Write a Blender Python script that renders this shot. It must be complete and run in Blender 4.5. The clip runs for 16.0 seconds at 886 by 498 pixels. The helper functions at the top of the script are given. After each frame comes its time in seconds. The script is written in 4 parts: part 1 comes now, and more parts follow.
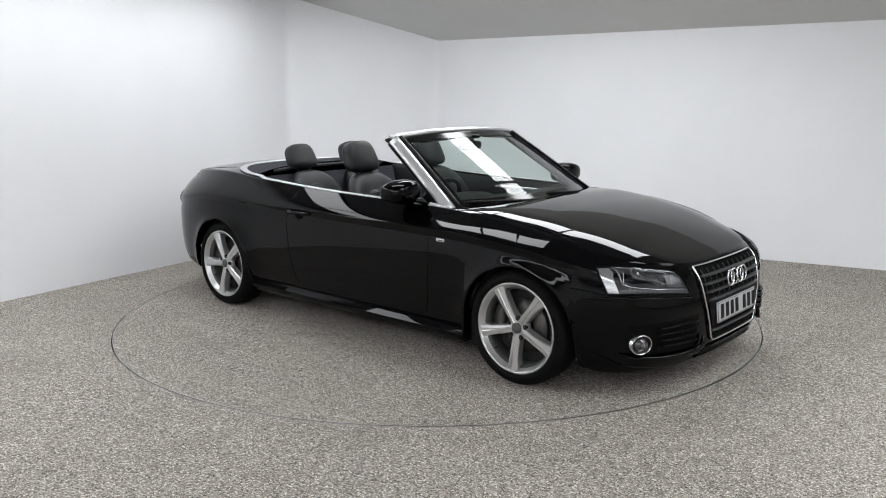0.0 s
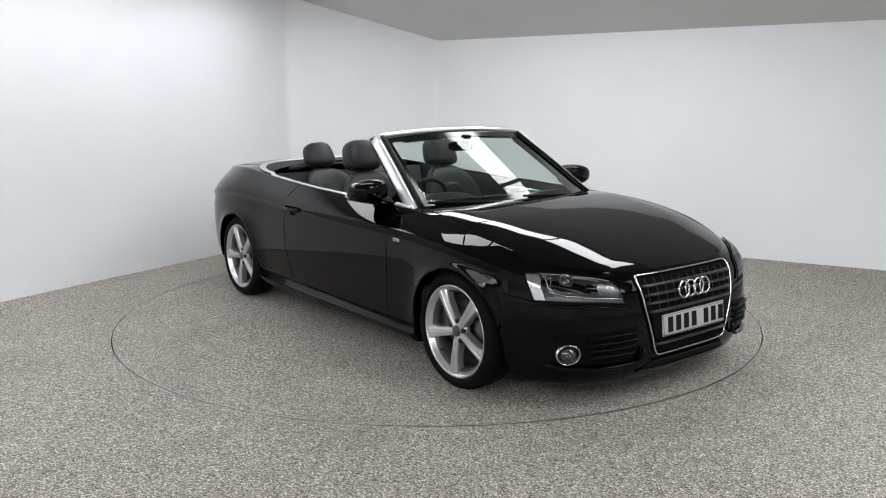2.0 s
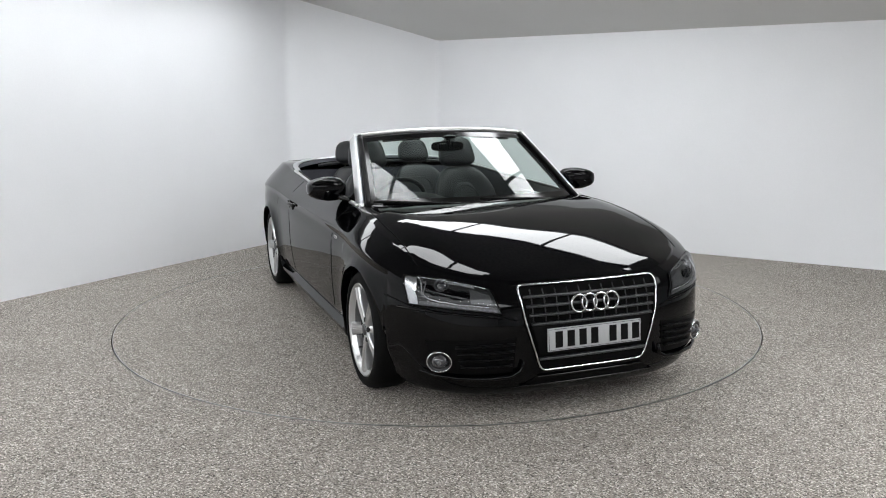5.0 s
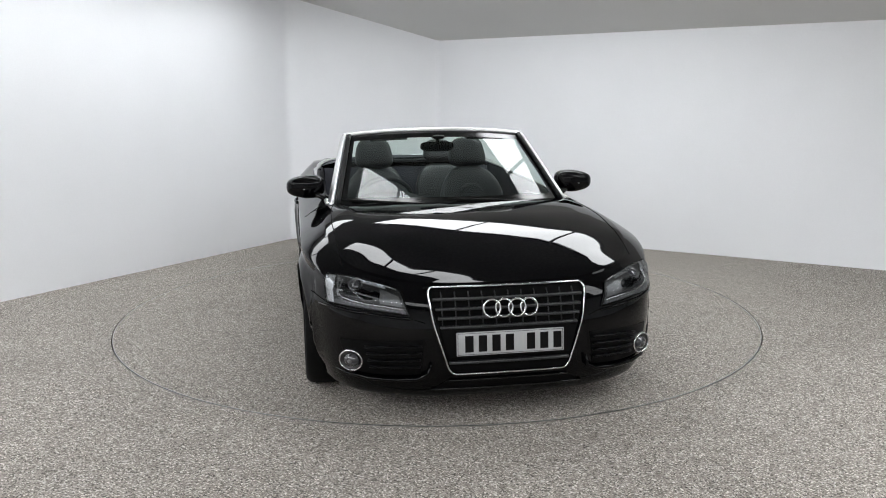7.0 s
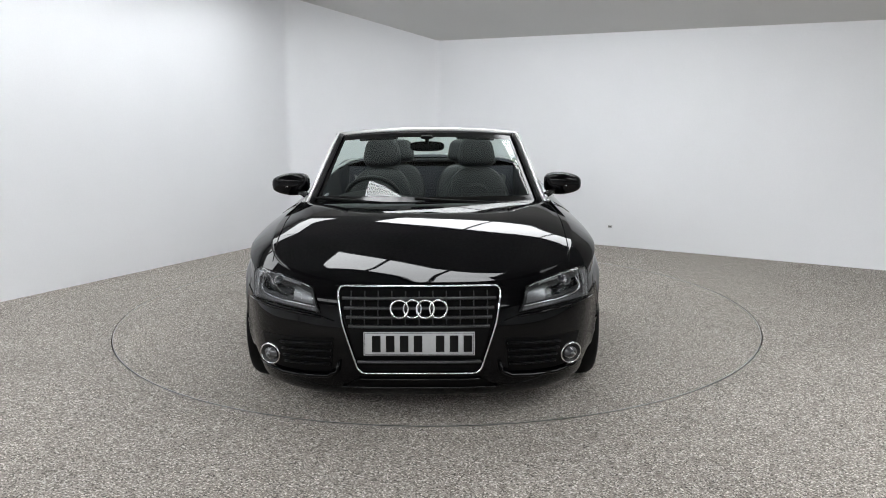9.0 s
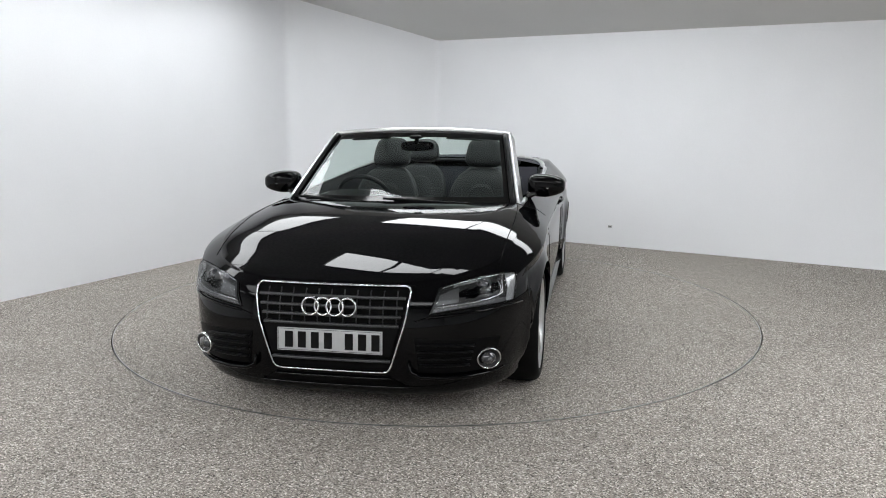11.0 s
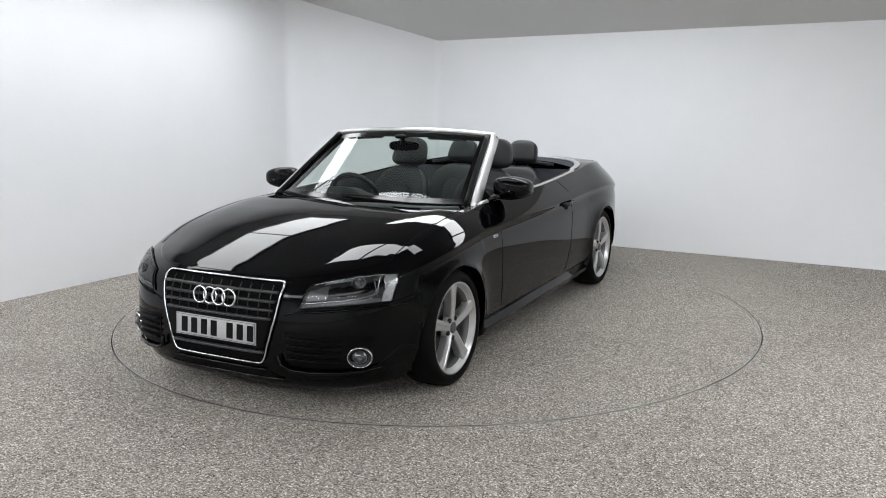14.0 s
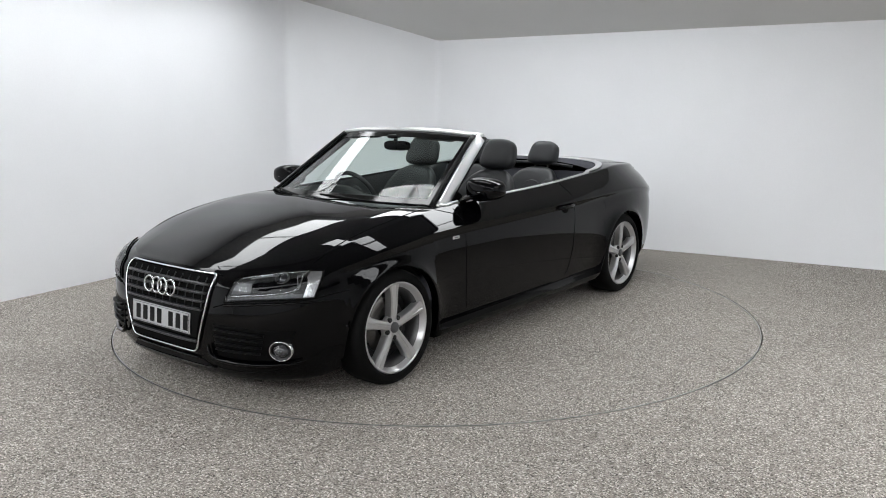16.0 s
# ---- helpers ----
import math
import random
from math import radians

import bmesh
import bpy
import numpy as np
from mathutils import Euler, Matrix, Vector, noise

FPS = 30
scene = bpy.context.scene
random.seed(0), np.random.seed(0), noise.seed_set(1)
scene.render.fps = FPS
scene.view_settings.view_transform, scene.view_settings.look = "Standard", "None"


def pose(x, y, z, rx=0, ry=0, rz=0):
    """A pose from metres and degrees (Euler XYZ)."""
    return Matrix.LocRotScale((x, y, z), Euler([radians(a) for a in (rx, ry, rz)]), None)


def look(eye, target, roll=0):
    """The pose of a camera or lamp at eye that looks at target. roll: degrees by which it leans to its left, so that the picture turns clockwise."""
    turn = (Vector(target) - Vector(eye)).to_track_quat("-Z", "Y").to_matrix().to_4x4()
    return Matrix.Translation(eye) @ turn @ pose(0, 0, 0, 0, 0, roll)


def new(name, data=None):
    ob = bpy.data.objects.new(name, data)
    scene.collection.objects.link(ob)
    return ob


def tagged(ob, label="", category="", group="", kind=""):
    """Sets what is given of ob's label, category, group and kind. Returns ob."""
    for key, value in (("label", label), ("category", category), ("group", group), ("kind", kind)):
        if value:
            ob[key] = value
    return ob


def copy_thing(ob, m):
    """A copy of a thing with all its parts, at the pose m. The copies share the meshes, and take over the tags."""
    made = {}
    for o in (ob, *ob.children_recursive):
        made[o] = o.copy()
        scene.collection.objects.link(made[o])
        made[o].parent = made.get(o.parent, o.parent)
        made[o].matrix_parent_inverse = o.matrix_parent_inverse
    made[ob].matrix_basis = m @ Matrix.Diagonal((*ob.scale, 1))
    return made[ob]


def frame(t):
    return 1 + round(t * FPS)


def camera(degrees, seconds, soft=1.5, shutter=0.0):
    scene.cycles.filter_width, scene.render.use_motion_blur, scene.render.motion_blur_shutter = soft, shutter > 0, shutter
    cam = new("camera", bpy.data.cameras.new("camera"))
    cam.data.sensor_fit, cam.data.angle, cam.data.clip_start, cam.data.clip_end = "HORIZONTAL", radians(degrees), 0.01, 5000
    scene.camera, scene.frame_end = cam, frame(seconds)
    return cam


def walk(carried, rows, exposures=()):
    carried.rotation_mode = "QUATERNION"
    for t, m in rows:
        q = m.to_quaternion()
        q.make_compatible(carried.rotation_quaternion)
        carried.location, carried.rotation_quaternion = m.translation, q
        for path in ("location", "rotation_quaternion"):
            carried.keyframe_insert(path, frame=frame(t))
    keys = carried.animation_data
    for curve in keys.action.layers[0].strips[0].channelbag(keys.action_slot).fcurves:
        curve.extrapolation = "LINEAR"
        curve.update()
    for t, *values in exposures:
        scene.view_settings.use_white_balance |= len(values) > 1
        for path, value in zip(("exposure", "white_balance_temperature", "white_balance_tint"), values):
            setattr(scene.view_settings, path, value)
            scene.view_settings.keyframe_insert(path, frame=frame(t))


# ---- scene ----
cam = camera(56.98, 16.0, soft=1.0)
EYE = Vector((0.0, -5.9529, 1.5311))
PAN, TILT, ROLL = 0.00710, -0.18048, -0.2459
WAY = Vector((math.sin(PAN) * math.cos(TILT), math.cos(PAN) * math.cos(TILT), math.sin(TILT)))
walk(cam, [(0.0, look(EYE, EYE + WAY, ROLL)), (16.0, look(EYE, EYE + WAY, ROLL))])

from mathutils.bvhtree import BVHTree

# ---- world and exposure ----
scene.view_settings.exposure = 0.0
world = bpy.data.worlds.new("world")
scene.world = world
world.use_nodes = True
world.node_tree.nodes["Background"].inputs["Color"].default_value = (0.9, 0.95, 1.0, 1)
world.node_tree.nodes["Background"].inputs["Strength"].default_value = 0.05


# ---- materials ----
def mat(name, color, rough=0.5, metal=0.0, coat=0.0, spec=0.5):
    m = bpy.data.materials.new(name)
    m.use_nodes = True
    b = m.node_tree.nodes["Principled BSDF"]
    b.inputs["Base Color"].default_value = (*color, 1)
    b.inputs["Roughness"].default_value = rough
    b.inputs["Metallic"].default_value = metal
    b.inputs["Coat Weight"].default_value = coat
    b.inputs["Coat Roughness"].default_value = 0.02
    b.inputs["Specular IOR Level"].default_value = spec
    return m


def grain(m, scale, amount, bump=0.0, coarse=0.0, rough_var=0.0, dist=0.002):
    """Fine and coarse variation of colour, gloss and relief, in object space."""
    t = m.node_tree
    n, l = t.nodes, t.links
    b = n["Principled BSDF"]
    base = tuple(b.inputs["Base Color"].default_value)
    co = n.new("ShaderNodeTexCoord")
    fine = n.new("ShaderNodeTexNoise")
    fine.inputs["Scale"].default_value = scale
    fine.inputs["Detail"].default_value = 4
    l.new(co.outputs["Object"], fine.inputs["Vector"])
    wide = n.new("ShaderNodeTexNoise")
    wide.inputs["Scale"].default_value = max(scale / 60, 0.6)
    wide.inputs["Detail"].default_value = 3
    l.new(co.outputs["Object"], wide.inputs["Vector"])
    r1 = n.new("ShaderNodeMapRange")
    r1.inputs["To Min"].default_value, r1.inputs["To Max"].default_value = 1 - amount, 1 + amount
    r1.inputs["From Min"].default_value, r1.inputs["From Max"].default_value = 0.3, 0.7
    l.new(fine.outputs["Fac"], r1.inputs["Value"])
    r2 = n.new("ShaderNodeMapRange")
    r2.inputs["To Min"].default_value, r2.inputs["To Max"].default_value = 1 - coarse, 1 + coarse
    r2.inputs["From Min"].default_value, r2.inputs["From Max"].default_value = 0.3, 0.7
    l.new(wide.outputs["Fac"], r2.inputs["Value"])
    mu = n.new("ShaderNodeMath")
    mu.operation = "MULTIPLY"
    l.new(r1.outputs["Result"], mu.inputs[0])
    l.new(r2.outputs["Result"], mu.inputs[1])
    vm = n.new("ShaderNodeVectorMath")
    vm.operation = "SCALE"
    vm.inputs[0].default_value = base[:3]
    l.new(mu.outputs[0], vm.inputs["Scale"])
    l.new(vm.outputs["Vector"], b.inputs["Base Color"])
    if rough_var:
        r3 = n.new("ShaderNodeMapRange")
        r0 = b.inputs["Roughness"].default_value
        r3.inputs["To Min"].default_value, r3.inputs["To Max"].default_value = max(r0 - rough_var, 0), r0 + rough_var
        l.new(wide.outputs["Fac"], r3.inputs["Value"])
        l.new(r3.outputs["Result"], b.inputs["Roughness"])
    if bump:
        bp = n.new("ShaderNodeBump")
        bp.inputs["Strength"].default_value = bump
        bp.inputs["Distance"].default_value = dist
        l.new(fine.outputs["Fac"], bp.inputs["Height"])
        l.new(bp.outputs["Normal"], b.inputs["Normal"])
    return m


def glow(name, color, strength):
    m = bpy.data.materials.new(name)
    m.use_nodes = True
    b = m.node_tree.nodes["Principled BSDF"]
    b.inputs["Base Color"].default_value = (0.8, 0.8, 0.8, 1)
    b.inputs["Emission Color"].default_value = (*color, 1)
    b.inputs["Emission Strength"].default_value = strength
    return m


def glass(name, color, rough=0.0, ior=1.45):
    """Thin pane: clear film with a true glass gloss."""
    m = bpy.data.materials.new(name)
    m.use_nodes = True
    n, l = m.node_tree.nodes, m.node_tree.links
    n.remove(n["Principled BSDF"])
    tr = n.new("ShaderNodeBsdfTransparent")
    tr.inputs["Color"].default_value = (*color, 1)
    gl = n.new("ShaderNodeBsdfGlossy")
    gl.inputs["Roughness"].default_value = rough
    fr = n.new("ShaderNodeFresnel")
    fr.inputs["IOR"].default_value = ior
    mx = n.new("ShaderNodeMixShader")
    l.new(fr.outputs["Fac"], mx.inputs["Fac"])
    l.new(tr.outputs["BSDF"], mx.inputs[1])
    l.new(gl.outputs["BSDF"], mx.inputs[2])
    l.new(mx.outputs["Shader"], n["Material Output"].inputs["Surface"])
    return m


WALL = grain(mat("white_wall_paint", (0.818, 0.827, 0.848), 0.6), 90, 0.012, 0.08, 0.015)
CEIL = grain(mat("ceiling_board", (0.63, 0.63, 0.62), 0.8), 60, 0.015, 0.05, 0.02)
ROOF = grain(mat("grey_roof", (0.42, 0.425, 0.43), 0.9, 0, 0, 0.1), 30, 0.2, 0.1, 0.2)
PAINT = mat("black_car_paint", (0.0010, 0.0010, 0.0013), 0.03, 0.0, 0.0, 0.17)
TRIMBLACK = grain(mat("black_plastic", (0.0018, 0.0018, 0.002), 0.4, 0, 0, 0.09), 300, 0.15, 0.1, 0.05)
GLOSSBLACK = mat("gloss_black_plastic", (0.003, 0.003, 0.003), 0.12, 0.0, 0.0, 0.35)
DARK = grain(mat("underbody_black", (0.008, 0.008, 0.008), 0.8), 40, 0.2, 0.2, 0.1)
GAP = mat("panel_gap", (0.002, 0.002, 0.002), 0.9, 0, 0, 0.1)
CHROME = mat("chrome", (0.68, 0.69, 0.70), 0.10, 1.0)
SLAT = grain(mat("satin_grille_plastic", (0.012, 0.0125, 0.0135), 0.34, 0, 0, 0.45), 300, 0.1)
ALU = grain(mat("brushed_aluminium_trim", (0.66, 0.665, 0.67), 0.36, 1.0), 220, 0.03, 0.02, 0.02)
RIM = grain(mat("silver_alloy_paint", (0.52, 0.52, 0.525), 0.28, 0.75, 0.3), 120, 0.03, 0.02, 0.04)
RUBBER = grain(mat("tyre_rubber", (0.0045, 0.0045, 0.0045), 0.6, 0, 0, 0.06), 150, 0.2, 0.2, 0.1)
# Rim silver with the shade inside the wheel put into its colour.
BARREL = grain(mat("shaded_barrel_metal", (0.11, 0.11, 0.112), 0.42, 0.6), 90, 0.12, 0.05, 0.12)
STEEL = grain(mat("brake_steel", (0.10, 0.095, 0.09), 0.45, 0.9), 90, 0.12, 0.1, 0.1)
LEATHER = grain(mat("black_leather", (0.012, 0.0128, 0.0145), 0.45, 0, 0, 0.32), 260, 0.12, 0.35, 0.08, 0.06)
FABRIC = grain(mat("dark_hood_fabric", (0.036, 0.037, 0.045), 0.85, 0, 0, 0.2), 400, 0.2, 0.4, 0.08)
DASH = grain(mat("dash_plastic", (0.010, 0.011, 0.0115), 0.55, 0, 0, 0.3), 300, 0.12, 0.3, 0.05)
SCREEN = glass("green_tinted_glass", (0.70, 0.80, 0.76))
CLEAR = glass("lamp_cover", (0.93, 0.94, 0.95), 0.0, 1.22)
REFLECTOR = mat("lamp_reflector", (0.55, 0.555, 0.565), 0.22, 0.9)
LAMPGREY = mat("lamp_bezel_grey", (0.10, 0.102, 0.105), 0.3, 0.6)
LAMPDARK = mat("lamp_housing", (0.012, 0.0125, 0.013), 0.3, 0.2)
LENS = mat("projector_lens", (0.03, 0.03, 0.035), 0.02, 0.0, 1.0)
LED = mat("led_cell", (0.16, 0.162, 0.166), 0.3, 0.2)
SOCKET = grain(mat("grey_socket_plastic", (0.5, 0.5, 0.5), 0.45), 120, 0.02)
PLATE = grain(mat("white_plate", (0.38, 0.384, 0.39), 0.4), 60, 0.03, 0.0, 0.03)
INK = mat("plate_black", (0.004, 0.004, 0.004), 0.4, 0, 0, 0.1)
RED = mat("red_lamp_lens", (0.25, 0.01, 0.01), 0.08, 0, 1.0)


def floor_material(name):
    """Resin-bound stone granules: pale beige-grey chips with dark and light specks."""
    m = mat(name, (0.36, 0.335, 0.30), 0.8, 0, 0, 0.25)
    n, l = m.node_tree.nodes, m.node_tree.links
    b = n["Principled BSDF"]
    co = n.new("ShaderNodeTexCoord")
    chips = n.new("ShaderNodeTexVoronoi")
    chips.inputs["Scale"].default_value = 180
    l.new(co.outputs["Object"], chips.inputs["Vector"])
    tone = n.new("ShaderNodeSeparateColor")
    l.new(chips.outputs["Color"], tone.inputs["Color"])
    ramp = n.new("ShaderNodeValToRGB")
    e = ramp.color_ramp.elements
    e[0].position, e[0].color = 0.0, (0.036, 0.032, 0.027, 1)
    e[1].position, e[1].color = 1.0, (0.76, 0.72, 0.68, 1)
    for at, c in ((0.18, (0.152, 0.136, 0.119)), (0.5, (0.272, 0.246, 0.219)), (0.82, (0.37, 0.338, 0.303))):
        k = e.new(at)
        k.color = (*c, 1)
    l.new(tone.outputs["Red"], ramp.inputs["Fac"])
    wide = n.new("ShaderNodeTexNoise")
    wide.inputs["Scale"].default_value = 1.3
    wide.inputs["Detail"].default_value = 5
    l.new(co.outputs["Object"], wide.inputs["Vector"])
    mid = n.new("ShaderNodeTexNoise")
    mid.inputs["Scale"].default_value = 70
    mid.inputs["Detail"].default_value = 3
    l.new(co.outputs["Object"], mid.inputs["Vector"])
    r1 = n.new("ShaderNodeMapRange")
    r1.inputs["From Min"].default_value, r1.inputs["From Max"].default_value = 0.3, 0.7
    r1.inputs["To Min"].default_value, r1.inputs["To Max"].default_value = 0.92, 1.06
    l.new(wide.outputs["Fac"], r1.inputs["Value"])
    r2 = n.new("ShaderNodeMapRange")
    r2.inputs["From Min"].default_value, r2.inputs["From Max"].default_value = 0.3, 0.7
    r2.inputs["To Min"].default_value, r2.inputs["To Max"].default_value = 0.92, 1.08
    l.new(mid.outputs["Fac"], r2.inputs["Value"])
    mu = n.new("ShaderNodeMath")
    mu.operation = "MULTIPLY"
    l.new(r1.outputs["Result"], mu.inputs[0])
    l.new(r2.outputs["Result"], mu.inputs[1])
    vm = n.new("ShaderNodeVectorMath")
    vm.operation = "SCALE"
    l.new(ramp.outputs["Color"], vm.inputs[0])
    l.new(mu.outputs[0], vm.inputs["Scale"])
    l.new(vm.outputs["Vector"], b.inputs["Base Color"])
    bp = n.new("ShaderNodeBump")
    bp.inputs["Strength"].default_value = 0.4
    bp.inputs["Distance"].default_value = 0.003
    l.new(chips.outputs["Distance"], bp.inputs["Height"])
    l.new(bp.outputs["Normal"], b.inputs["Normal"])
    return m


FLOOR = floor_material("granule_floor")


# ---- mesh helpers ----
def part(name, bm, material, parent=None, label="", smooth=True):
    me = bpy.data.meshes.new(name)
    bmesh.ops.recalc_face_normals(bm, faces=bm.faces)
    bm.to_mesh(me)
    bm.free()
    me.materials.append(material)
    if smooth:
        me.polygons.foreach_set("use_smooth", [True] * len(me.polygons))
    ob = new(name, me)
    if parent is not None:
        ob.parent = parent
    if label:
        ob["label"] = label
    return ob


def soften(ob, angle=40):
    """Keep creases sharper than the angle."""
    me = ob.data
    bm = bmesh.new()
    bm.from_mesh(me)
    for e in bm.edges:
        if len(e.link_faces) == 2 and e.calc_face_angle(0) > radians(angle):
            e.smooth = False
    bm.to_mesh(me)
    bm.free()
    return ob


def grid(rows, close=False, flip=False, bm=None):
    """A quad net through rows of points; mirror-free."""
    bm = bm or bmesh.new()
    vs = [[bm.verts.new(p) for p in r] for r in rows]
    for a, b in zip(vs, vs[1:]):
        n = len(a)
        for i in range(n if close else n - 1):
            j = (i + 1) % n
            try:
                bm.faces.new((a[i], a[j], b[j], b[i]))
            except ValueError:
                pass
    return bm


def mirrored(bm):
    """The mesh and its mirror image across the car's middle."""
    geo = bmesh.ops.duplicate(bm, geom=bm.verts[:] + bm.edges[:] + bm.faces[:])["geom"]
    vs = [g for g in geo if isinstance(g, bmesh.types.BMVert)]
    for v in vs:
        v.co.y = -v.co.y
    bmesh.ops.reverse_faces(bm, faces=[g for g in geo if isinstance(g, bmesh.types.BMFace)])
    bmesh.ops.remove_doubles(bm, verts=bm.verts, dist=0.0006)
    return bm


def tube(path, w, h=None, closed=False, up=Vector((0, 0, 1)), n=8, bm=None, power=2.0):
    """A bar of rounded section, w across and h along up, swept on a path."""
    h = h or w
    path = [Vector(p) for p in path]
    rows = []
    for i, p in enumerate(path):
        a = path[(i - 1) % len(path)] if closed or i else p
        b = path[(i + 1) % len(path)] if closed or i < len(path) - 1 else p
        t = (b - a).normalized()
        u = up[i] if isinstance(up, list) else up
        s = t.cross(u)
        s = s.normalized() if s.length > 1e-6 else t.orthogonal().normalized()
        q = s.cross(t).normalized()
        wi = w[i] if isinstance(w, list) else w
        hi = h[i] if isinstance(h, list) else h
        row = []
        for k in range(n):
            g = 2 * math.pi * (k + 0.5) / n
            c, d = math.cos(g), math.sin(g)
            e = 2 / power
            row.append(p + s * (wi / 2 * math.copysign(abs(c) ** e, c)) + q * (hi / 2 * math.copysign(abs(d) ** e, d)))
        rows.append(row)
    if closed:
        rows.append(rows[0])
    bm = grid(rows, close=True, bm=bm)
    if closed:
        bmesh.ops.remove_doubles(bm, verts=bm.verts, dist=1e-5)
    else:
        bm.verts.ensure_lookup_table()
        k = len(bm.verts) - len(rows) * n
        for s in (k, len(bm.verts) - n):
            bm.faces.new([bm.verts[s + i] for i in range(n)])
    return bm


def box(x0, x1, y0, y1, z0, z1, bevel=0.0, bm=None, seg=2):
    out = bm or bmesh.new()
    b = bmesh.new()
    bmesh.ops.create_cube(b, size=1, matrix=Matrix.Translation(((x0 + x1) / 2, (y0 + y1) / 2, (z0 + z1) / 2)) @ Matrix.Diagonal((x1 - x0, y1 - y0, z1 - z0, 1)))
    if bevel:
        bmesh.ops.bevel(b, geom=b.edges[:], offset=bevel, segments=seg, affect="EDGES", profile=0.5)
    me = bpy.data.meshes.new("tmp")
    b.to_mesh(me)
    b.free()
    out.from_mesh(me)
    bpy.data.meshes.remove(me)
    return out


def lathe(profile, n=48, axis="y", bm=None, m=None):
    """Turn (radius, along) pairs about an axis."""
    rows = []
    for r, a in profile:
        row = []
        for k in range(n):
            g = 2 * math.pi * k / n
            c, s = r * math.cos(g), r * math.sin(g)
            p = Vector((c, a, s)) if axis == "y" else Vector((a, c, s)) if axis == "x" else Vector((c, s, a))
            row.append(m @ p if m else p)
        rows.append(row)
    return grid(rows, close=True, bm=bm)


def blob(center, size, power=2.6, rings=14, n=24, bm=None, m=None, shape=None):
    """A rounded block (superellipsoid)."""
    e = 2 / power
    rows = []
    for i in range(rings + 1):
        a = -math.pi / 2 + math.pi * i / rings
        cz, sz = math.cos(a), math.sin(a)
        row = []
        for k in range(n):
            g = 2 * math.pi * k / n
            c, s = math.cos(g), math.sin(g)
            f = abs(cz) ** e
            p = Vector((math.copysign(abs(c) ** e, c) * f, math.copysign(abs(s) ** e, s) * f, math.copysign(abs(sz) ** e, sz)))
            p = Vector((p.x * size[0] / 2, p.y * size[1] / 2, p.z * size[2] / 2))
            if shape:
                p = shape(p)
            p = p + Vector(center)
            row.append(m @ p if m else p)
        rows.append(row)
    bm = grid(rows, close=True, bm=bm)
    bmesh.ops.remove_doubles(bm, verts=bm.verts, dist=1e-5)
    return bm


def knots(x, *pts):
    """A smooth line through (x, value) pairs."""
    if x <= pts[0][0]:
        return pts[0][1]
    if x >= pts[-1][0]:
        return pts[-1][1]
    for i in range(len(pts) - 1):
        if x <= pts[i + 1][0]:
            break
    (x0, y0), (x1, y1) = pts[i], pts[i + 1]
    h = x1 - x0
    d = (y1 - y0) / h

    def slope(j):
        if j == 0 or j == len(pts) - 1:
            return d
        a = (pts[j][1] - pts[j - 1][1]) / (pts[j][0] - pts[j - 1][0])
        b = (pts[j + 1][1] - pts[j][1]) / (pts[j + 1][0] - pts[j][0])
        return 0 if a * b <= 0 else 2 * a * b / (a + b)
    u = (x - x0) / h
    m0, m1 = slope(i) * h, slope(i + 1) * h
    return (2 * u ** 3 - 3 * u * u + 1) * y0 + (u ** 3 - 2 * u * u + u) * m0 + (3 * u * u - 2 * u ** 3) * y1 + (u ** 3 - u * u) * m1


def lerp(a, b, u):
    return a + (b - a) * u


# ---- the studio ----
CORNER = Vector((-0.950, 4.269))
LEFT = Vector((-0.5196, -0.8544))
RIGHT = Vector((0.8544, -0.5196))
TOP, SOFFIT, PITCH = 3.4, 2.20, 0.334
CUT_LEFT, CUT_RIGHT = 1.32, 1.143


def wall_line():
    """Plan of the inner wall face: along the left wall, across the cut-off corner, along the right one."""
    a, b = CORNER + LEFT * CUT_LEFT, CORNER + RIGHT * CUT_RIGHT
    pts = [CORNER + LEFT * 13]
    for p, q, r in ((CORNER, a, b), (a, b, CORNER + RIGHT * 13)):
        back = (CORNER + LEFT * 13 - q) if q == a else (p - q)
        u, v = q + back.normalized() * 0.05, q + (r - q).normalized() * 0.05
        pts += [u * (1 - k / 5) ** 2 + q * 2 * (k / 5) * (1 - k / 5) + v * (k / 5) ** 2 for k in range(6)]
    return pts + [CORNER + RIGHT * 13]


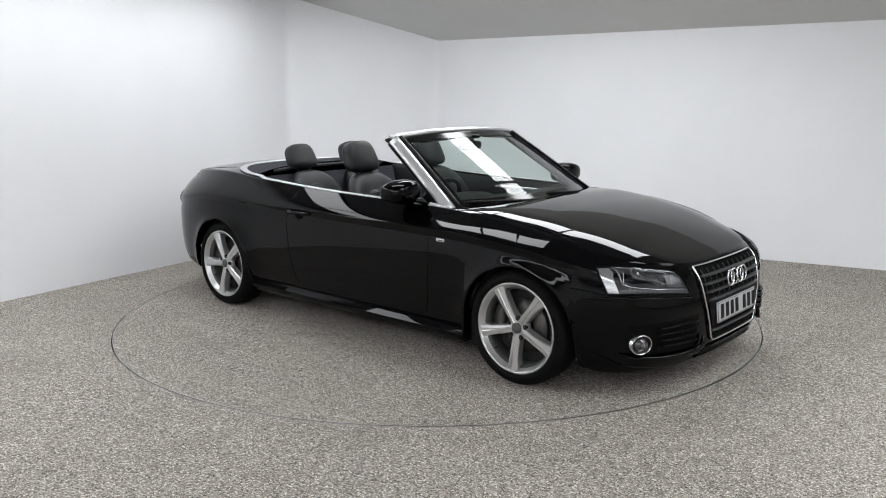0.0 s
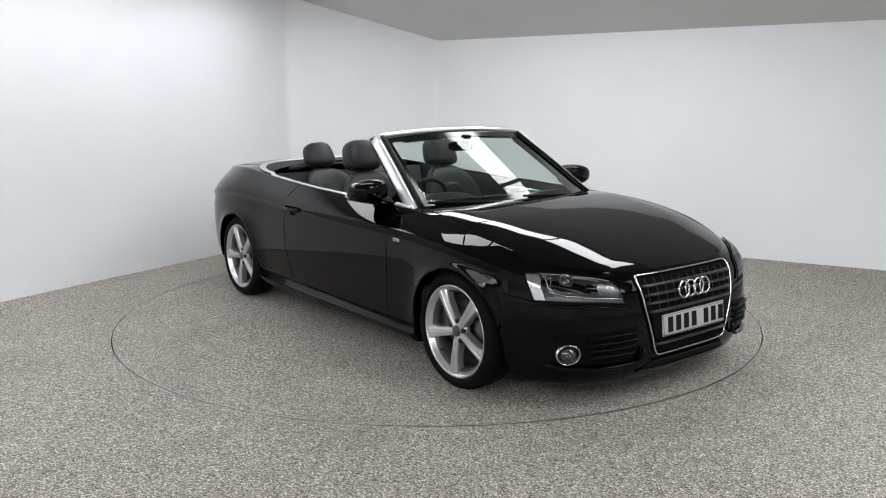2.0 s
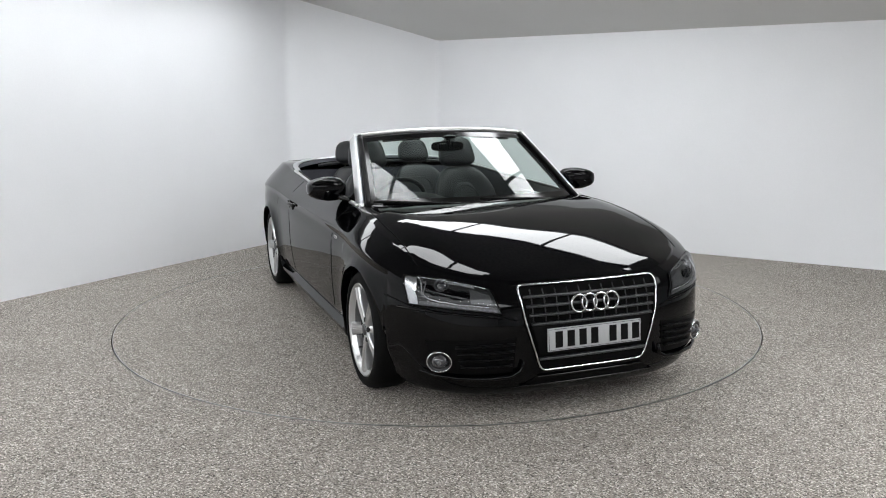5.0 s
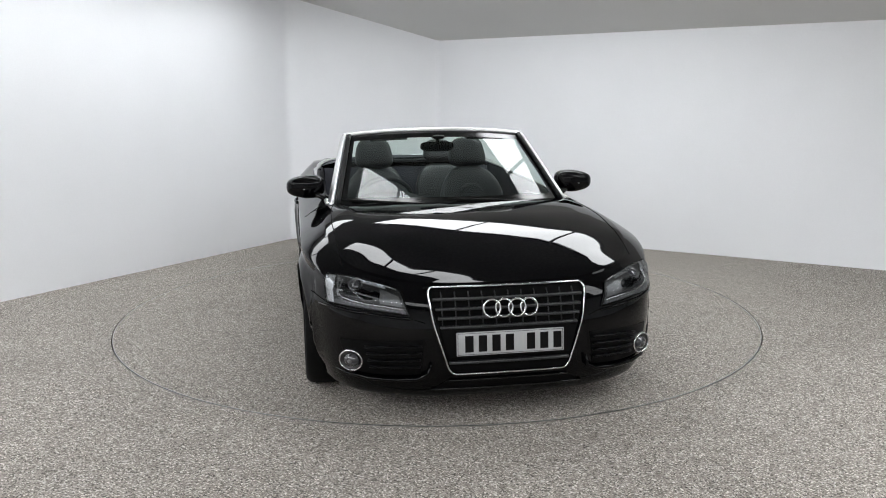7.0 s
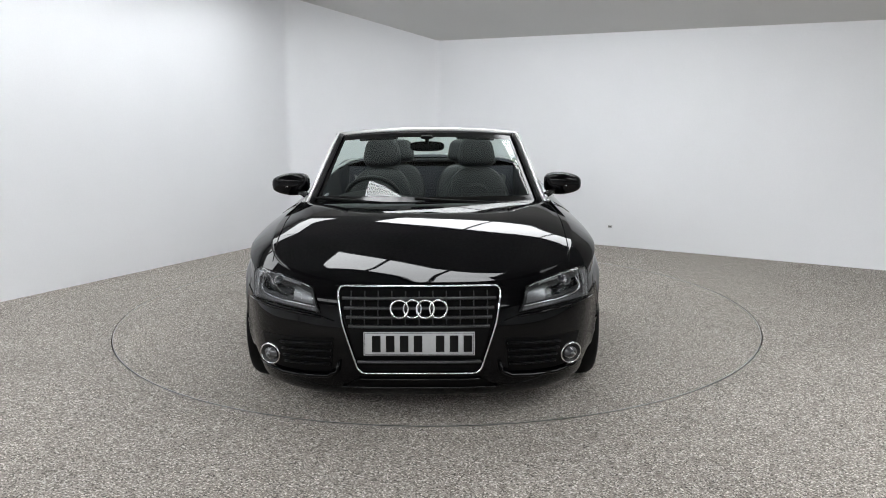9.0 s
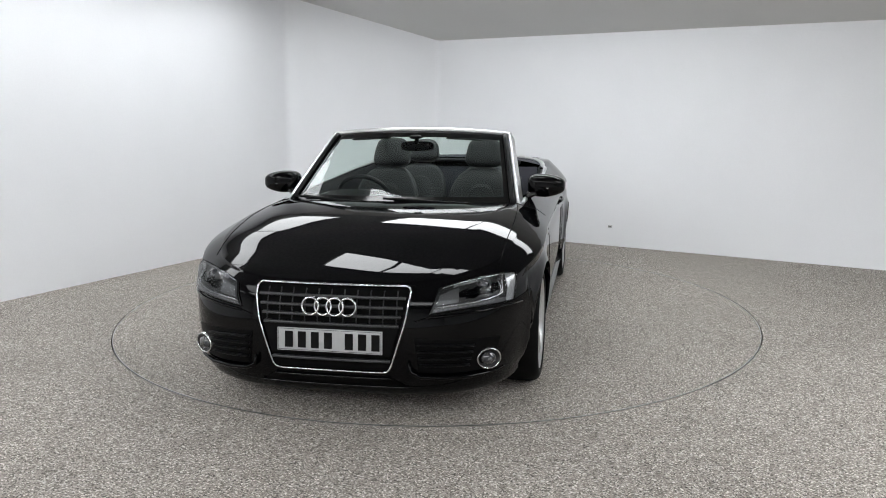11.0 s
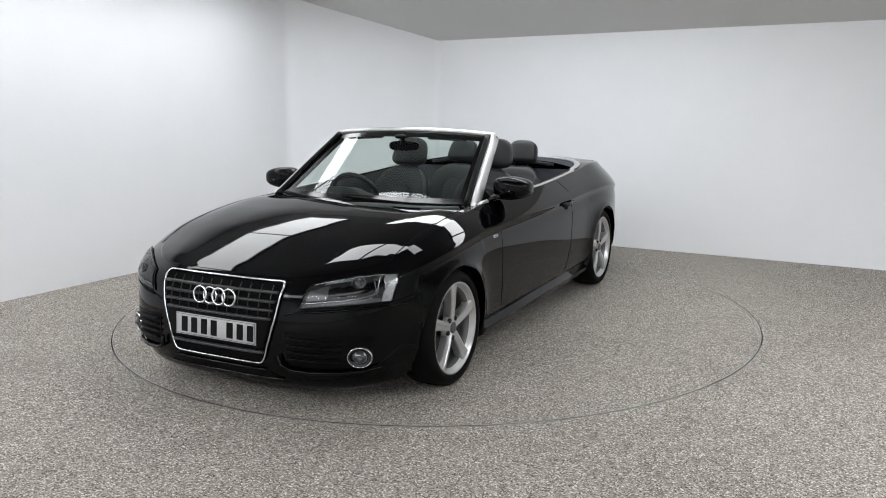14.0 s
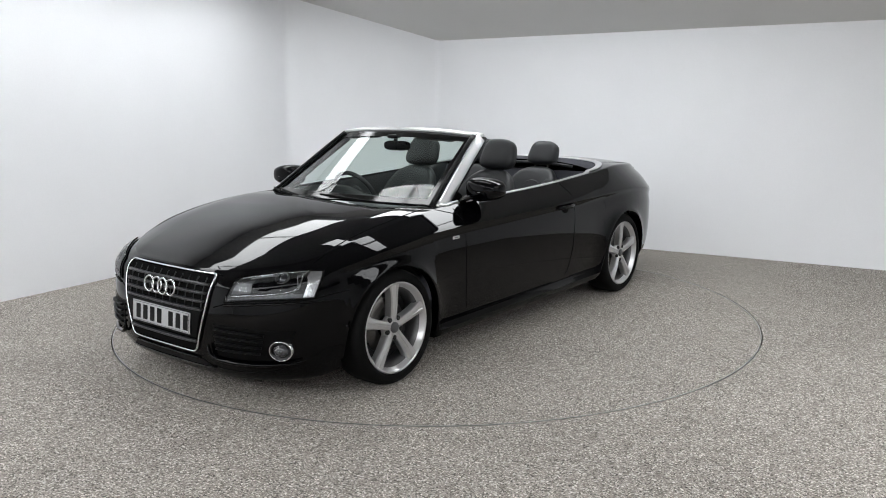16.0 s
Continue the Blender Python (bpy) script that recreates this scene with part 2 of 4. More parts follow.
def studio():
    line = wall_line()
    bm = grid([[(p.x, p.y, z) for p in line] for z in (0, TOP)])
    wall = part("wall_back", bm, WALL, smooth=False)
    s = wall.modifiers.new("thickness", "SOLIDIFY")
    s.thickness, s.offset = 0.12, 1
    tagged(wall, "smooth white painted studio wall with a cut-off corner", "wall", kind="structure")
    a, b = line[0], line[-1]
    far = CORNER + LEFT * 13 + RIGHT * 13
    for name, p, q in (("wall_left", a, far), ("wall_right", far, b)):
        d = (q - p).normalized()
        n = Vector((-d.y, d.x)) * 0.12
        bm = bmesh.new()
        vs = [bm.verts.new((v.x, v.y, z)) for z in (0, TOP) for v in (p, q, q - n, p - n)]
        for f in ((0, 1, 2, 3), (4, 5, 6, 7), (0, 1, 5, 4), (1, 2, 6, 5), (2, 3, 7, 6), (3, 0, 4, 7)):
            bm.faces.new([vs[i] for i in f])
        tagged(part(name, bm, WALL, smooth=False), "plain white painted studio wall", "wall", kind="structure")
    # floor with a round hole for the turntable
    R = 2.2792
    bm = bmesh.new()
    inner = [bm.verts.new((R * math.cos(2 * math.pi * i / 160), R * math.sin(2 * math.pi * i / 160), 0)) for i in range(160)]
    outer = [bm.verts.new((13 * math.cos(2 * math.pi * i / 160), 13 * math.sin(2 * math.pi * i / 160), 0)) for i in range(160)]
    low = [bm.verts.new((v.co.x, v.co.y, -0.05)) for v in inner]
    for i in range(160):
        j = (i + 1) % 160
        bm.faces.new((inner[i], inner[j], outer[j], outer[i]))
        bm.faces.new((inner[i], low[i], low[j], inner[j]))
    tagged(part("floor", bm, FLOOR, smooth=False), "pale beige-grey speckled resin granule floor", "floor", kind="structure")
    bm = bmesh.new()
    bmesh.ops.create_circle(bm, cap_ends=True, segments=96, radius=R + 0.2, matrix=Matrix.Translation((0, 0, -0.05)))
    tagged(part("turntable_pit", bm, GAP, smooth=False), "dark pit under the round turntable", "pit", kind="structure")
    table = lathe([(0.001, 0), (1.0, 0), (R - 0.0135, 0), (R - 0.012, -0.003), (R - 0.012, -0.05)], 160, "z")
    table = tagged(part("turntable", table, FLOOR, smooth=False), "round motor turntable covered in beige-grey granules, flush with floor", "turntable")
    ring = lathe([(R - 0.0118, -0.02), (R - 0.0118, 0.001), (R - 0.008, 0.001), (R - 0.008, -0.02)], 160, "z")
    part("edge_trim", ring, ALU, table, "thin worn metal edge", smooth=False)
    return table


TABLE = studio()


RW, RN = Vector((2.871, 1.946)), Vector((-0.5196, -0.8544))   # foot of the right wall and the way into the room
LW, LN = Vector((-2.881, 1.094)), Vector((0.8544, -0.5196))
FLAT = 2.70


def beside_right(d, e):
    """d metres into the room from the right wall, e along it."""
    p = RW + RN * d + RIGHT * e
    return p.x, p.y


def beside_left(d, f):
    p = LW + LN * d + LEFT * f
    return p.x, p.y


def ceilings():
    """A slope that rises from the head of the right wall, then a flat ceiling."""
    bm = bmesh.new()
    d1 = (FLAT - SOFFIT) / PITCH
    for k in (0.0, 0.1):
        grid([[Vector((*beside_right(d, e), z + k)) for e in (-6.5, 14)] for d, z in ((-0.15, SOFFIT - 0.15 * PITCH), (0, SOFFIT), (d1, FLAT))], bm=bm)
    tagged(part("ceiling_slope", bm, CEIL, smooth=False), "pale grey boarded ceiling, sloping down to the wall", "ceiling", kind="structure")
    bm = bmesh.new()
    for k in (0.0, 0.1):
        grid([[Vector((*beside_right(d, e), FLAT + k)) for e in (-6.5, 14)] for d in (d1 + 0.002, 14)], bm=bm)
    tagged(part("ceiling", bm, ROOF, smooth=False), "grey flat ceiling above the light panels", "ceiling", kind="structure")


ceilings()


def ceiling_and_fill_light(name_of, d0, d1, e0, e1, z, strength):
    """A lit panel in a thin dark frame, square to one of the walls."""
    def slab(a, b, c, d, z0, z1):
        bm = bmesh.new()
        vs = [bm.verts.new((*name_of(u, v), z)) for z in (z0, z1) for u, v in ((a, c), (b, c), (b, d), (a, d))]
        for f in ((0, 1, 2, 3), (4, 5, 6, 7), (0, 1, 5, 4), (1, 2, 6, 5), (2, 3, 7, 6), (3, 0, 4, 7)):
            bm.faces.new([vs[i] for i in f])
        return bm
    b = part("ceiling_and_fill_light", slab(d0, d1, e0, e1, z + 0.008, z + 0.05), LAMPGREY, smooth=False)
    tagged(b, "long flat white ceiling light panel in a thin frame, lit, unseen; some rows added as fill", "ceiling light", "ceiling light panels")
    part("diffuser", slab(d0 + 0.012, d1 - 0.012, e0 + 0.012, e1 - 0.012, z, z + 0.006), strength, b, "glowing white diffuser", smooth=False)
    return b


LAMP_Z = FLAT - 0.05


def lamp_glow(strength):
    return glow("lit_diffuser", (0.95, 0.977, 1.0), strength)


def light_row(where, d0, d1, e0, step, count, strength):
    lamp = lamp_glow(strength)
    for k in range(count):
        ceiling_and_fill_light(where, d0, d1, e0 + k * step, e0 + (k + 1) * step - 0.02, LAMP_Z, lamp)


# These two rows follow the reflections in bonnet and windscreen.
light_row(beside_right, 1.65, 2.25, -2.75, 1.07, 3, 11.0)
light_row(beside_right, 3.64, 4.02, -2.222, 0.60, 3, 11.0)
# Four unseen rows, added as fill to lift walls and floor.
light_row(beside_right, 4.0, 4.9, 1.5, 1.25, 4, 9.3)
light_row(beside_right, 2.5, 3.4, 1.5, 1.25, 4, 3.3)
light_row(beside_right, 9.0, 10.6, -3.4, 1.25, 8, 8.2)
light_row(beside_left, 1.7, 2.4, 2.6, 1.25, 3, 5.0)
# Placed from the strip reflected along the left wall side.
light_row(beside_left, 0.50, 1.06, -1.7, 1.15, 3, 6.0)
# One more unseen row, added as fill for the left wall.
light_row(beside_left, 0.35, 0.8, 1.8, 1.3, 3, 5.1)

# ---- the car: x forward, y to its left, z up, origin between the axles ----
AXLE, HUB_Z, ARCH_R = 1.3755, 0.318, 0.346
NOSE_X, TAIL_X, NF, NR = 1.2, -1.2, 3.2, 3.3
car = new("convertible_car")
tagged(car, "glossy black two-door convertible car, roof down, on the turntable", "car")


def half_width(x):
    return knots(x, (-2.1, 0.925), (-1.37, 0.944), (-0.9, 0.934), (-0.3, 0.938), (0.4, 0.938), (0.85, 0.938), (1.37, 0.950), (1.7, 0.938))


def edge_y(x):
    return knots(x, (-2.0, 0.76), (-1.5, 0.785), (-1.0, 0.797), (-0.3, 0.813), (0.4, 0.800), (0.78, 0.785), (1.2, 0.81), (1.6, 0.82))


def edge_z(x):
    return knots(x, (-2.36, 0.915), (-1.95, 0.988), (-1.5, 1.006), (-1.1, 0.980), (-0.3, 0.938), (0.4, 0.917), (0.78, 0.903), (1.2, 0.868), (1.55, 0.808), (1.82, 0.728), (2.0, 0.69), (2.1, 0.675))


def crease_z(x):
    return knots(x, (-2.3, 0.745), (-1.4, 0.835), (-0.4, 0.812), (0.4, 0.805), (0.9, 0.800), (1.4, 0.762), (1.85, 0.67), (2.2, 0.60))


def sill_z(x):
    """The lower edge of the side, with the two wheel arches."""
    for c in (AXLE, -AXLE):
        if abs(x - c) < ARCH_R:
            return max(0.2, HUB_Z + math.sqrt(ARCH_R ** 2 - (x - c) ** 2))
    return knots(x, (-2.3, 0.30), (-1.75, 0.25), (-1.0, 0.17), (1.0, 0.165), (1.72, 0.165), (1.85, 0.135), (2.2, 0.122))


def front_x(z):
    return knots(z, (0.11, 2.07), (0.135, 2.12), (0.15, 2.135), (0.2, 2.165), (0.25, 2.186), (0.3, 2.192), (0.4, 2.192), (0.5, 2.184), (0.58, 2.168), (0.64, 2.14), (0.675, 2.10), (0.70, 2.07))


def rear_x(z):
    return knots(z, (0.2, -2.34), (0.35, -2.43), (0.55, -2.45), (0.7, -2.445), (0.82, -2.42), (0.885, -2.39), (0.95, -2.31))


def inset(z, x):
    zt, zc = edge_z(x), crease_z(x)
    low = knots(z, (0.11, 0.09), (0.15, 0.05), (0.22, 0.032), (0.32, 0.014), (0.45, 0.003), (0.56, 0.0))
    notch = min(1.0, max(0.0, (1.11 - abs(x)) / 0.05))
    blade = knots(z, (0.165, 0.05), (0.18, 0.022), (0.215, 0.012), (0.228, 0.016), (0.238, 0.045), (0.25, 0.047), (0.262, 0.032), (0.34, 0.016), (0.45, 0.004), (0.56, 0.0))
    low = lerp(low, blade, notch)
    for c in (AXLE, -AXLE):
        r = math.hypot(x - c, max(z, HUB_Z) - HUB_Z)
        flare = 0.012 * math.exp(-((r - ARCH_R) / 0.035) ** 2) + 0.012 * math.exp(-((r - ARCH_R) / 0.09) ** 2)
        low -= flare * min(1.0, max(0.0, (0.74 - z) / 0.12)) * min(1.0, max(0.0, (z - 0.20) / 0.10))
    if z <= zc:
        return low + 0.010 * math.exp(-((zc - z - 0.045) / 0.03) ** 2)
    q = min(1.0, (z - zc) / max(zt - zc, 0.02))
    return lerp(0.002, half_width(x) - edge_y(x), q ** 1.25)


def level(x, q):
    """Height on the side: the crease lies at q = 0.66, whatever the arch below."""
    lo, c, hi = sill_z(x), crease_z(x), edge_z(x)
    return lerp(lo, max(c, lo + 0.01), q / 0.66) if q < 0.66 else lerp(max(c, lo + 0.01), hi, (q - 0.66) / 0.34)


def side_point(s, q):
    """s: station; past the nose and tail points it turns round the ends. q: 0 lower edge to 1 upper edge."""
    if -1 <= s <= 1:
        x = s * NOSE_X
        z = level(x, q)
        return Vector((x, half_width(x) - inset(z, x), z))
    f, sg = (abs(s) - 1), (1 if s > 0 else -1)
    g = math.pi / 2 * (1 - f)
    n = NF if sg > 0 else NR
    c, d = max(math.cos(g), 0) ** (2 / n), max(math.sin(g), 0) ** (2 / n)
    end = 2.1 if sg > 0 else 2.35
    x = sg * (NOSE_X + (end - NOSE_X) * c)
    for _ in range(3):
        z = level(x, q)
        a = (front_x(z) - NOSE_X) if sg > 0 else (TAIL_X - rear_x(z))
        x = sg * (NOSE_X + a * c)
    return Vector((x, (half_width(x) - inset(z, x)) * d, z))


def front(y, z, off=0.0):
    """A point of the nose above (y, z), off metres out of it."""
    def at(y, z):
        a, b = front_x(z) - NOSE_X, 0.930 - inset(z, 1.9)
        return Vector((NOSE_X + a * max(1 - (abs(y) / b) ** NF, 0.0) ** (1 / NF), y, z))
    p = at(y, z)
    if off:
        e = 0.004
        n = (at(y + e, z) - at(y - e, z)).cross(at(y, z + e) - at(y, z - e)).normalized()
        p = p + n * (off if n.x > 0 else -off)
    return p


def ridge_y(x):
    """The long crease on either side of the bonnet."""
    return knots(x, (0.78, 0.70), (1.1, 0.655), (1.5, 0.585), (1.85, 0.50), (2.03, 0.44), (2.12, 0.40))


def hood_z(x, y):
    """Bonnet and wing tops."""
    e, yo = edge_z(x), edge_y(x)
    if x > NOSE_X:
        k = min((x - NOSE_X) / (2.1 - NOSE_X), 1.0)
        yo = max(edge_y(x) * max(1 - k ** NF, 0) ** (1 / NF), 0.02)
    h = knots(x, (0.7, 0.912), (1.0, 0.926), (1.3, 0.901), (1.6, 0.843), (1.85, 0.770), (2.0, 0.717), (2.1, 0.677))
    yc = ridge_y(x)
    u = min(abs(y) / yo, 1.0)
    plain = h - (h - e) * u ** 3
    w = min(1.0, max(0.0, (yo - yc - 0.02) / 0.12))
    if w == 0:
        return plain
    zc = e + (h - e) * 0.80
    if abs(y) <= yc:
        z = h - (h - zc) * (abs(y) / yc) ** 2.6
    else:
        u = min((abs(y) - yc) / (yo - yc), 1.0)
        z = zc - (zc - e) * (0.45 * u + 0.55 * u * u)
    return lerp(plain, z, w)


def deck_z(x, y):
    h = knots(x, (-2.38, 0.918), (-2.15, 0.992), (-1.9, 1.032), (-1.6, 1.034), (-1.2, 1.008))
    e = edge_z(x)
    yo = edge_y(x)
    if x < TAIL_X:
        k = min((TAIL_X - x) / 1.15, 1.0)
        yo = max(yo * max(1 - k ** NR, 0) ** (1 / NR), 0.02)
    u = min(abs(y) / yo, 1.0)
    return h - (h - e) * u ** 2.2


OPEN_C, OPEN_A, OPEN_B, OPEN_N = -1.0, 0.66, 0.735, 2.7


def in_opening(x, y):
    return (abs(x - OPEN_C) / OPEN_A) ** OPEN_N + (abs(y) / OPEN_B) ** OPEN_N < 1 if x < OPEN_C else abs(y) < edge_y(x) - 0.035


def shut_y(x):
    """Where the bonnet ends and the wing begins."""
    return knots(x, (0.78, 0.735), (1.0, 0.762), (1.3, 0.775), (1.6, 0.765), (1.8, 0.76), (1.9, 0.80))


def stations():
    """Stations with extra ones on the wheel arches."""
    xs = [i * 0.05 for i in range(-24, 25)]
    out = {round(x / NOSE_X, 5) for x in xs}
    for c in (AXLE, -AXLE):
        for k in range(25):
            x = c + ARCH_R * math.cos(math.pi * k / 24)
            for e in (0.0,):
                if abs(x) <= NOSE_X:
                    out.add(round(x / NOSE_X, 5))
    for sg in (1, -1):
        n, end = (NF, 2.15) if sg > 0 else (NR, 2.37)
        for k in range(13):
            x = AXLE + ARCH_R * math.cos(math.pi * k / 24 * 2)
            if x > NOSE_X + 0.004:
                c = ((x - NOSE_X) / (end - NOSE_X)) ** (n / 2)
                out.add(round(sg * (1 + (1 - math.acos(min(c, 1)) / (math.pi / 2))), 5))
        out |= {round(sg * (1 + k / 44), 5) for k in range(45)}
    return sorted(out)


def car_body():
    ST = stations()
    Q = [0, 0.012, 0.03, 0.05, 0.07, 0.085, 0.10, 0.115, 0.15, 0.21, 0.28, 0.36, 0.44, 0.52, 0.58, 0.605, 0.625, 0.645, 0.656, 0.66, 0.664, 0.675, 0.69, 0.72, 0.76, 0.80, 0.84, 0.88, 0.91, 0.94, 0.965, 0.985, 1.0]
    bm = grid([[side_point(s, q) for q in Q] for s in ST])
    # inward lips of the arches and the lower edge
    grid([[side_point(s, 0), side_point(s, 0) * 1 + Vector((0, -0.05 if abs(side_point(s, 0).y) > 0.06 else 0, 0.0))] for s in ST], bm=bm)
    # bonnet and deck
    tops = [s for s in ST if s * NOSE_X >= 0.78 or s > 1]
    wings, lid = [], []
    for s in tops:
        p = side_point(s, 1)
        spine = Vector((min(p.x, NOSE_X), 0, 0))

        def top(u):
            q = spine.lerp(p, u)
            return p.copy() if u == 1 else Vector((q.x, q.y, hood_z(q.x, q.y)))
        lo, hi = 0.0, 1.0
        for _ in range(22):
            m = (lo + hi) / 2
            q = spine.lerp(p, m)
            lo, hi = (m, hi) if q.y < shut_y(q.x) else (lo, m)
        cut = min(hi, 0.965)
        wings.append([top(lerp(1, cut, (k / 6) ** 1.3)) for k in range(7)])
        lo, hi = 0.0, 1.0
        for _ in range(22):
            m = (lo + hi) / 2
            q = spine.lerp(p, m)
            lo, hi = (m, hi) if q.y < ridge_y(q.x) else (lo, m)
        ur = min(hi, cut * 0.9)
        lid.append([top(lerp(cut, ur, k / 6)) for k in range(7)] + [top(ur * (1 - k / 10)) for k in range(1, 11)])
    grid(wings, bm=bm)
    lid = grid(lid)
    bmesh.ops.remove_doubles(lid, verts=lid.verts, dist=0.0008)
    soften(part("bonnet", mirrored(lid), PAINT, car, "glossy black bonnet"), 50)
    rows = []
    for s in [s for s in ST if s * NOSE_X < 0.781]:
        p = side_point(s, 1)
        if s >= -1:
            y1 = edge_y(p.x) - 0.035 if p.x > OPEN_C else OPEN_B * max(1 - (abs(p.x - OPEN_C) / OPEN_A) ** OPEN_N, 0) ** (1 / OPEN_N)
            row = [Vector((p.x, lerp(p.y, y1, k / 6), p.z if p.x > OPEN_C else lerp(p.z, deck_z(p.x, y1), k / 6))) for k in range(7)]
        else:
            spine = Vector((TAIL_X, 0, p.z))
            lo, hi = 0.0, 1.0
            for _ in range(24):
                m = (lo + hi) / 2
                q = spine.lerp(p, m)
                lo, hi = (m, hi) if in_opening(q.x, q.y) else (lo, m)
            row = []
            for k in range(7):
                q = spine.lerp(p, lerp(1, hi, k / 6))
                row.append(p if k == 0 else Vector((q.x, q.y, deck_z(q.x, q.y))))
        rows.append(row)
    grid(rows, bm=bm)
    bmesh.ops.remove_doubles(bm, verts=bm.verts, dist=0.0008)
    mirrored(bm)
    # the two long doors come off along their shut lines
    def is_door(f, sg):
        c = f.calc_center_median()
        return c.y * sg > 0.6 and all(-0.552 < v.co.x < 0.702 for v in f.verts) and c.z > 0.272 and abs(f.normal.y) > 0.25
    bm.normal_update()
    doors = {}
    for sg in (1, -1):
        d = bm.copy()
        d.normal_update()
        bmesh.ops.delete(d, geom=[f for f in d.faces if not is_door(f, sg)], context="FACES")
        doors[sg] = soften(part("door", d, PAINT, car, "long glossy black door"), 50)
    bmesh.ops.delete(bm, geom=[f for f in bm.faces if is_door(f, 1) or is_door(f, -1)], context="FACES")
    soften(part("body", bm, PAINT, car, "glossy black painted body"), 50)
    return doors


DOORS = car_body()


def wheel_parts():
    """One wheel with its face towards +y."""
    w = part("wheel", lathe([(0.222, -0.028), (0.234, -0.014), (0.240, -0.002), (0.247, 0.003), (0.253, -0.001), (0.253, -0.012), (0.247, -0.02)], 72), RIM, car, "silver alloy wheel rim")
    # Barrel coloured dark for the shade behind the spokes.
    part("barrel", lathe([(0.24, -0.19), (0.247, -0.185), (0.24, -0.17), (0.217, -0.15), (0.207, -0.06), (0.213, -0.038), (0.2225, -0.0275)], 72), BARREL, w, "inner barrel, its silver darkened to stand for shade")
    part("tyre", lathe([(0.247, -0.19), (0.262, -0.2), (0.293, -0.2), (0.312, -0.185), (0.318, -0.15), (0.319, -0.1), (0.318, -0.045), (0.311, -0.015), (0.296, 0.003), (0.275, 0.009), (0.259, 0.007), (0.251, -0.004), (0.247, -0.02)], 72), RUBBER, w, "black low-profile tyre")
    for k in range(5):
        a = radians(-54 + 72 * k)
        m = Matrix.Rotation(-a, 4, "Y")
        rows = []
        for r, hw, y in ((0.03, 0.026, -0.020), (0.07, 0.0245, -0.015), (0.12, 0.026, -0.010), (0.17, 0.029, -0.008), (0.215, 0.035, -0.008), (0.242, 0.043, -0.006)):
            rows.append([m @ Vector((r, yy, ss)) for ss, yy in ((-hw, y - 0.05), (-hw * 0.98, y - 0.008), (-hw * 0.80, y - 0.001), (-hw * 0.1, y + 0.001), (hw * 0.05, y - 0.003), (hw * 0.18, y - 0.003), (hw * 0.30, y), (hw * 0.85, y - 0.004), (hw, y - 0.012), (hw, y - 0.05))])
        bm = grid(rows)
        soften(part("spoke", bm, RIM, w, "broad silver spoke with a long groove"), 25)
    part("valve", lathe([(0.004, 0.0), (0.004, 0.022), (0.001, 0.023)], 10, m=Matrix.Translation((0.20, -0.045, -0.045))), DARK, w)
    part("hub", lathe([(0.001, -0.02), (0.05, -0.021), (0.066, -0.026), (0.068, -0.06)], 32), RIM, w)
    part("hub_cap", lathe([(0.001, -0.008), (0.022, -0.009), (0.029, -0.012), (0.031, -0.022)], 32), LAMPGREY, w, "grey hub cap")
    for k in range(5):
        a = radians(-54 + 36 + 72 * k)
        m = Matrix.Translation((0.056 * math.cos(a), 0, 0.056 * math.sin(a)))
        part("bolt_hole", lathe([(0.001, -0.0165), (0.0125, -0.0165), (0.0135, -0.0185), (0.0135, -0.03)], 16, m=m), DARK, w)
    part("brake_disc", lathe([(0.06, -0.09), (0.15, -0.088), (0.15, -0.11), (0.06, -0.11)], 48), STEEL, w)
    rows = [[Vector((r * math.cos(radians(a)), y, r * math.sin(radians(a)))) for r, y in ((0.12, -0.06), (0.185, -0.06), (0.19, -0.12), (0.12, -0.12))] for a in range(20, 75, 6)]
    part("caliper", grid(rows, close=True), STEEL, w)
    # Dark disc, added to stand for the shade seen between the spokes.
    part("shade_disc", lathe([(0.001, -0.115), (0.206, -0.115)], 32), DARK, w)
    return w


def copy_part(ob, m):
    c = copy_thing(ob, m)
    c.parent = car
    return c


WHEEL = wheel_parts()
WHEEL.matrix_basis = pose(AXLE, 0.936, HUB_Z)
copy_part(WHEEL, pose(-AXLE, 0.925, HUB_Z))
copy_part(WHEEL, pose(AXLE, -0.936, HUB_Z, 0, 0, 180) @ pose(0, 0, 0, 0, 31, 0))
copy_part(WHEEL, pose(-AXLE, -0.925, HUB_Z, 0, 0, 180) @ pose(0, 0, 0, 0, 22, 0))


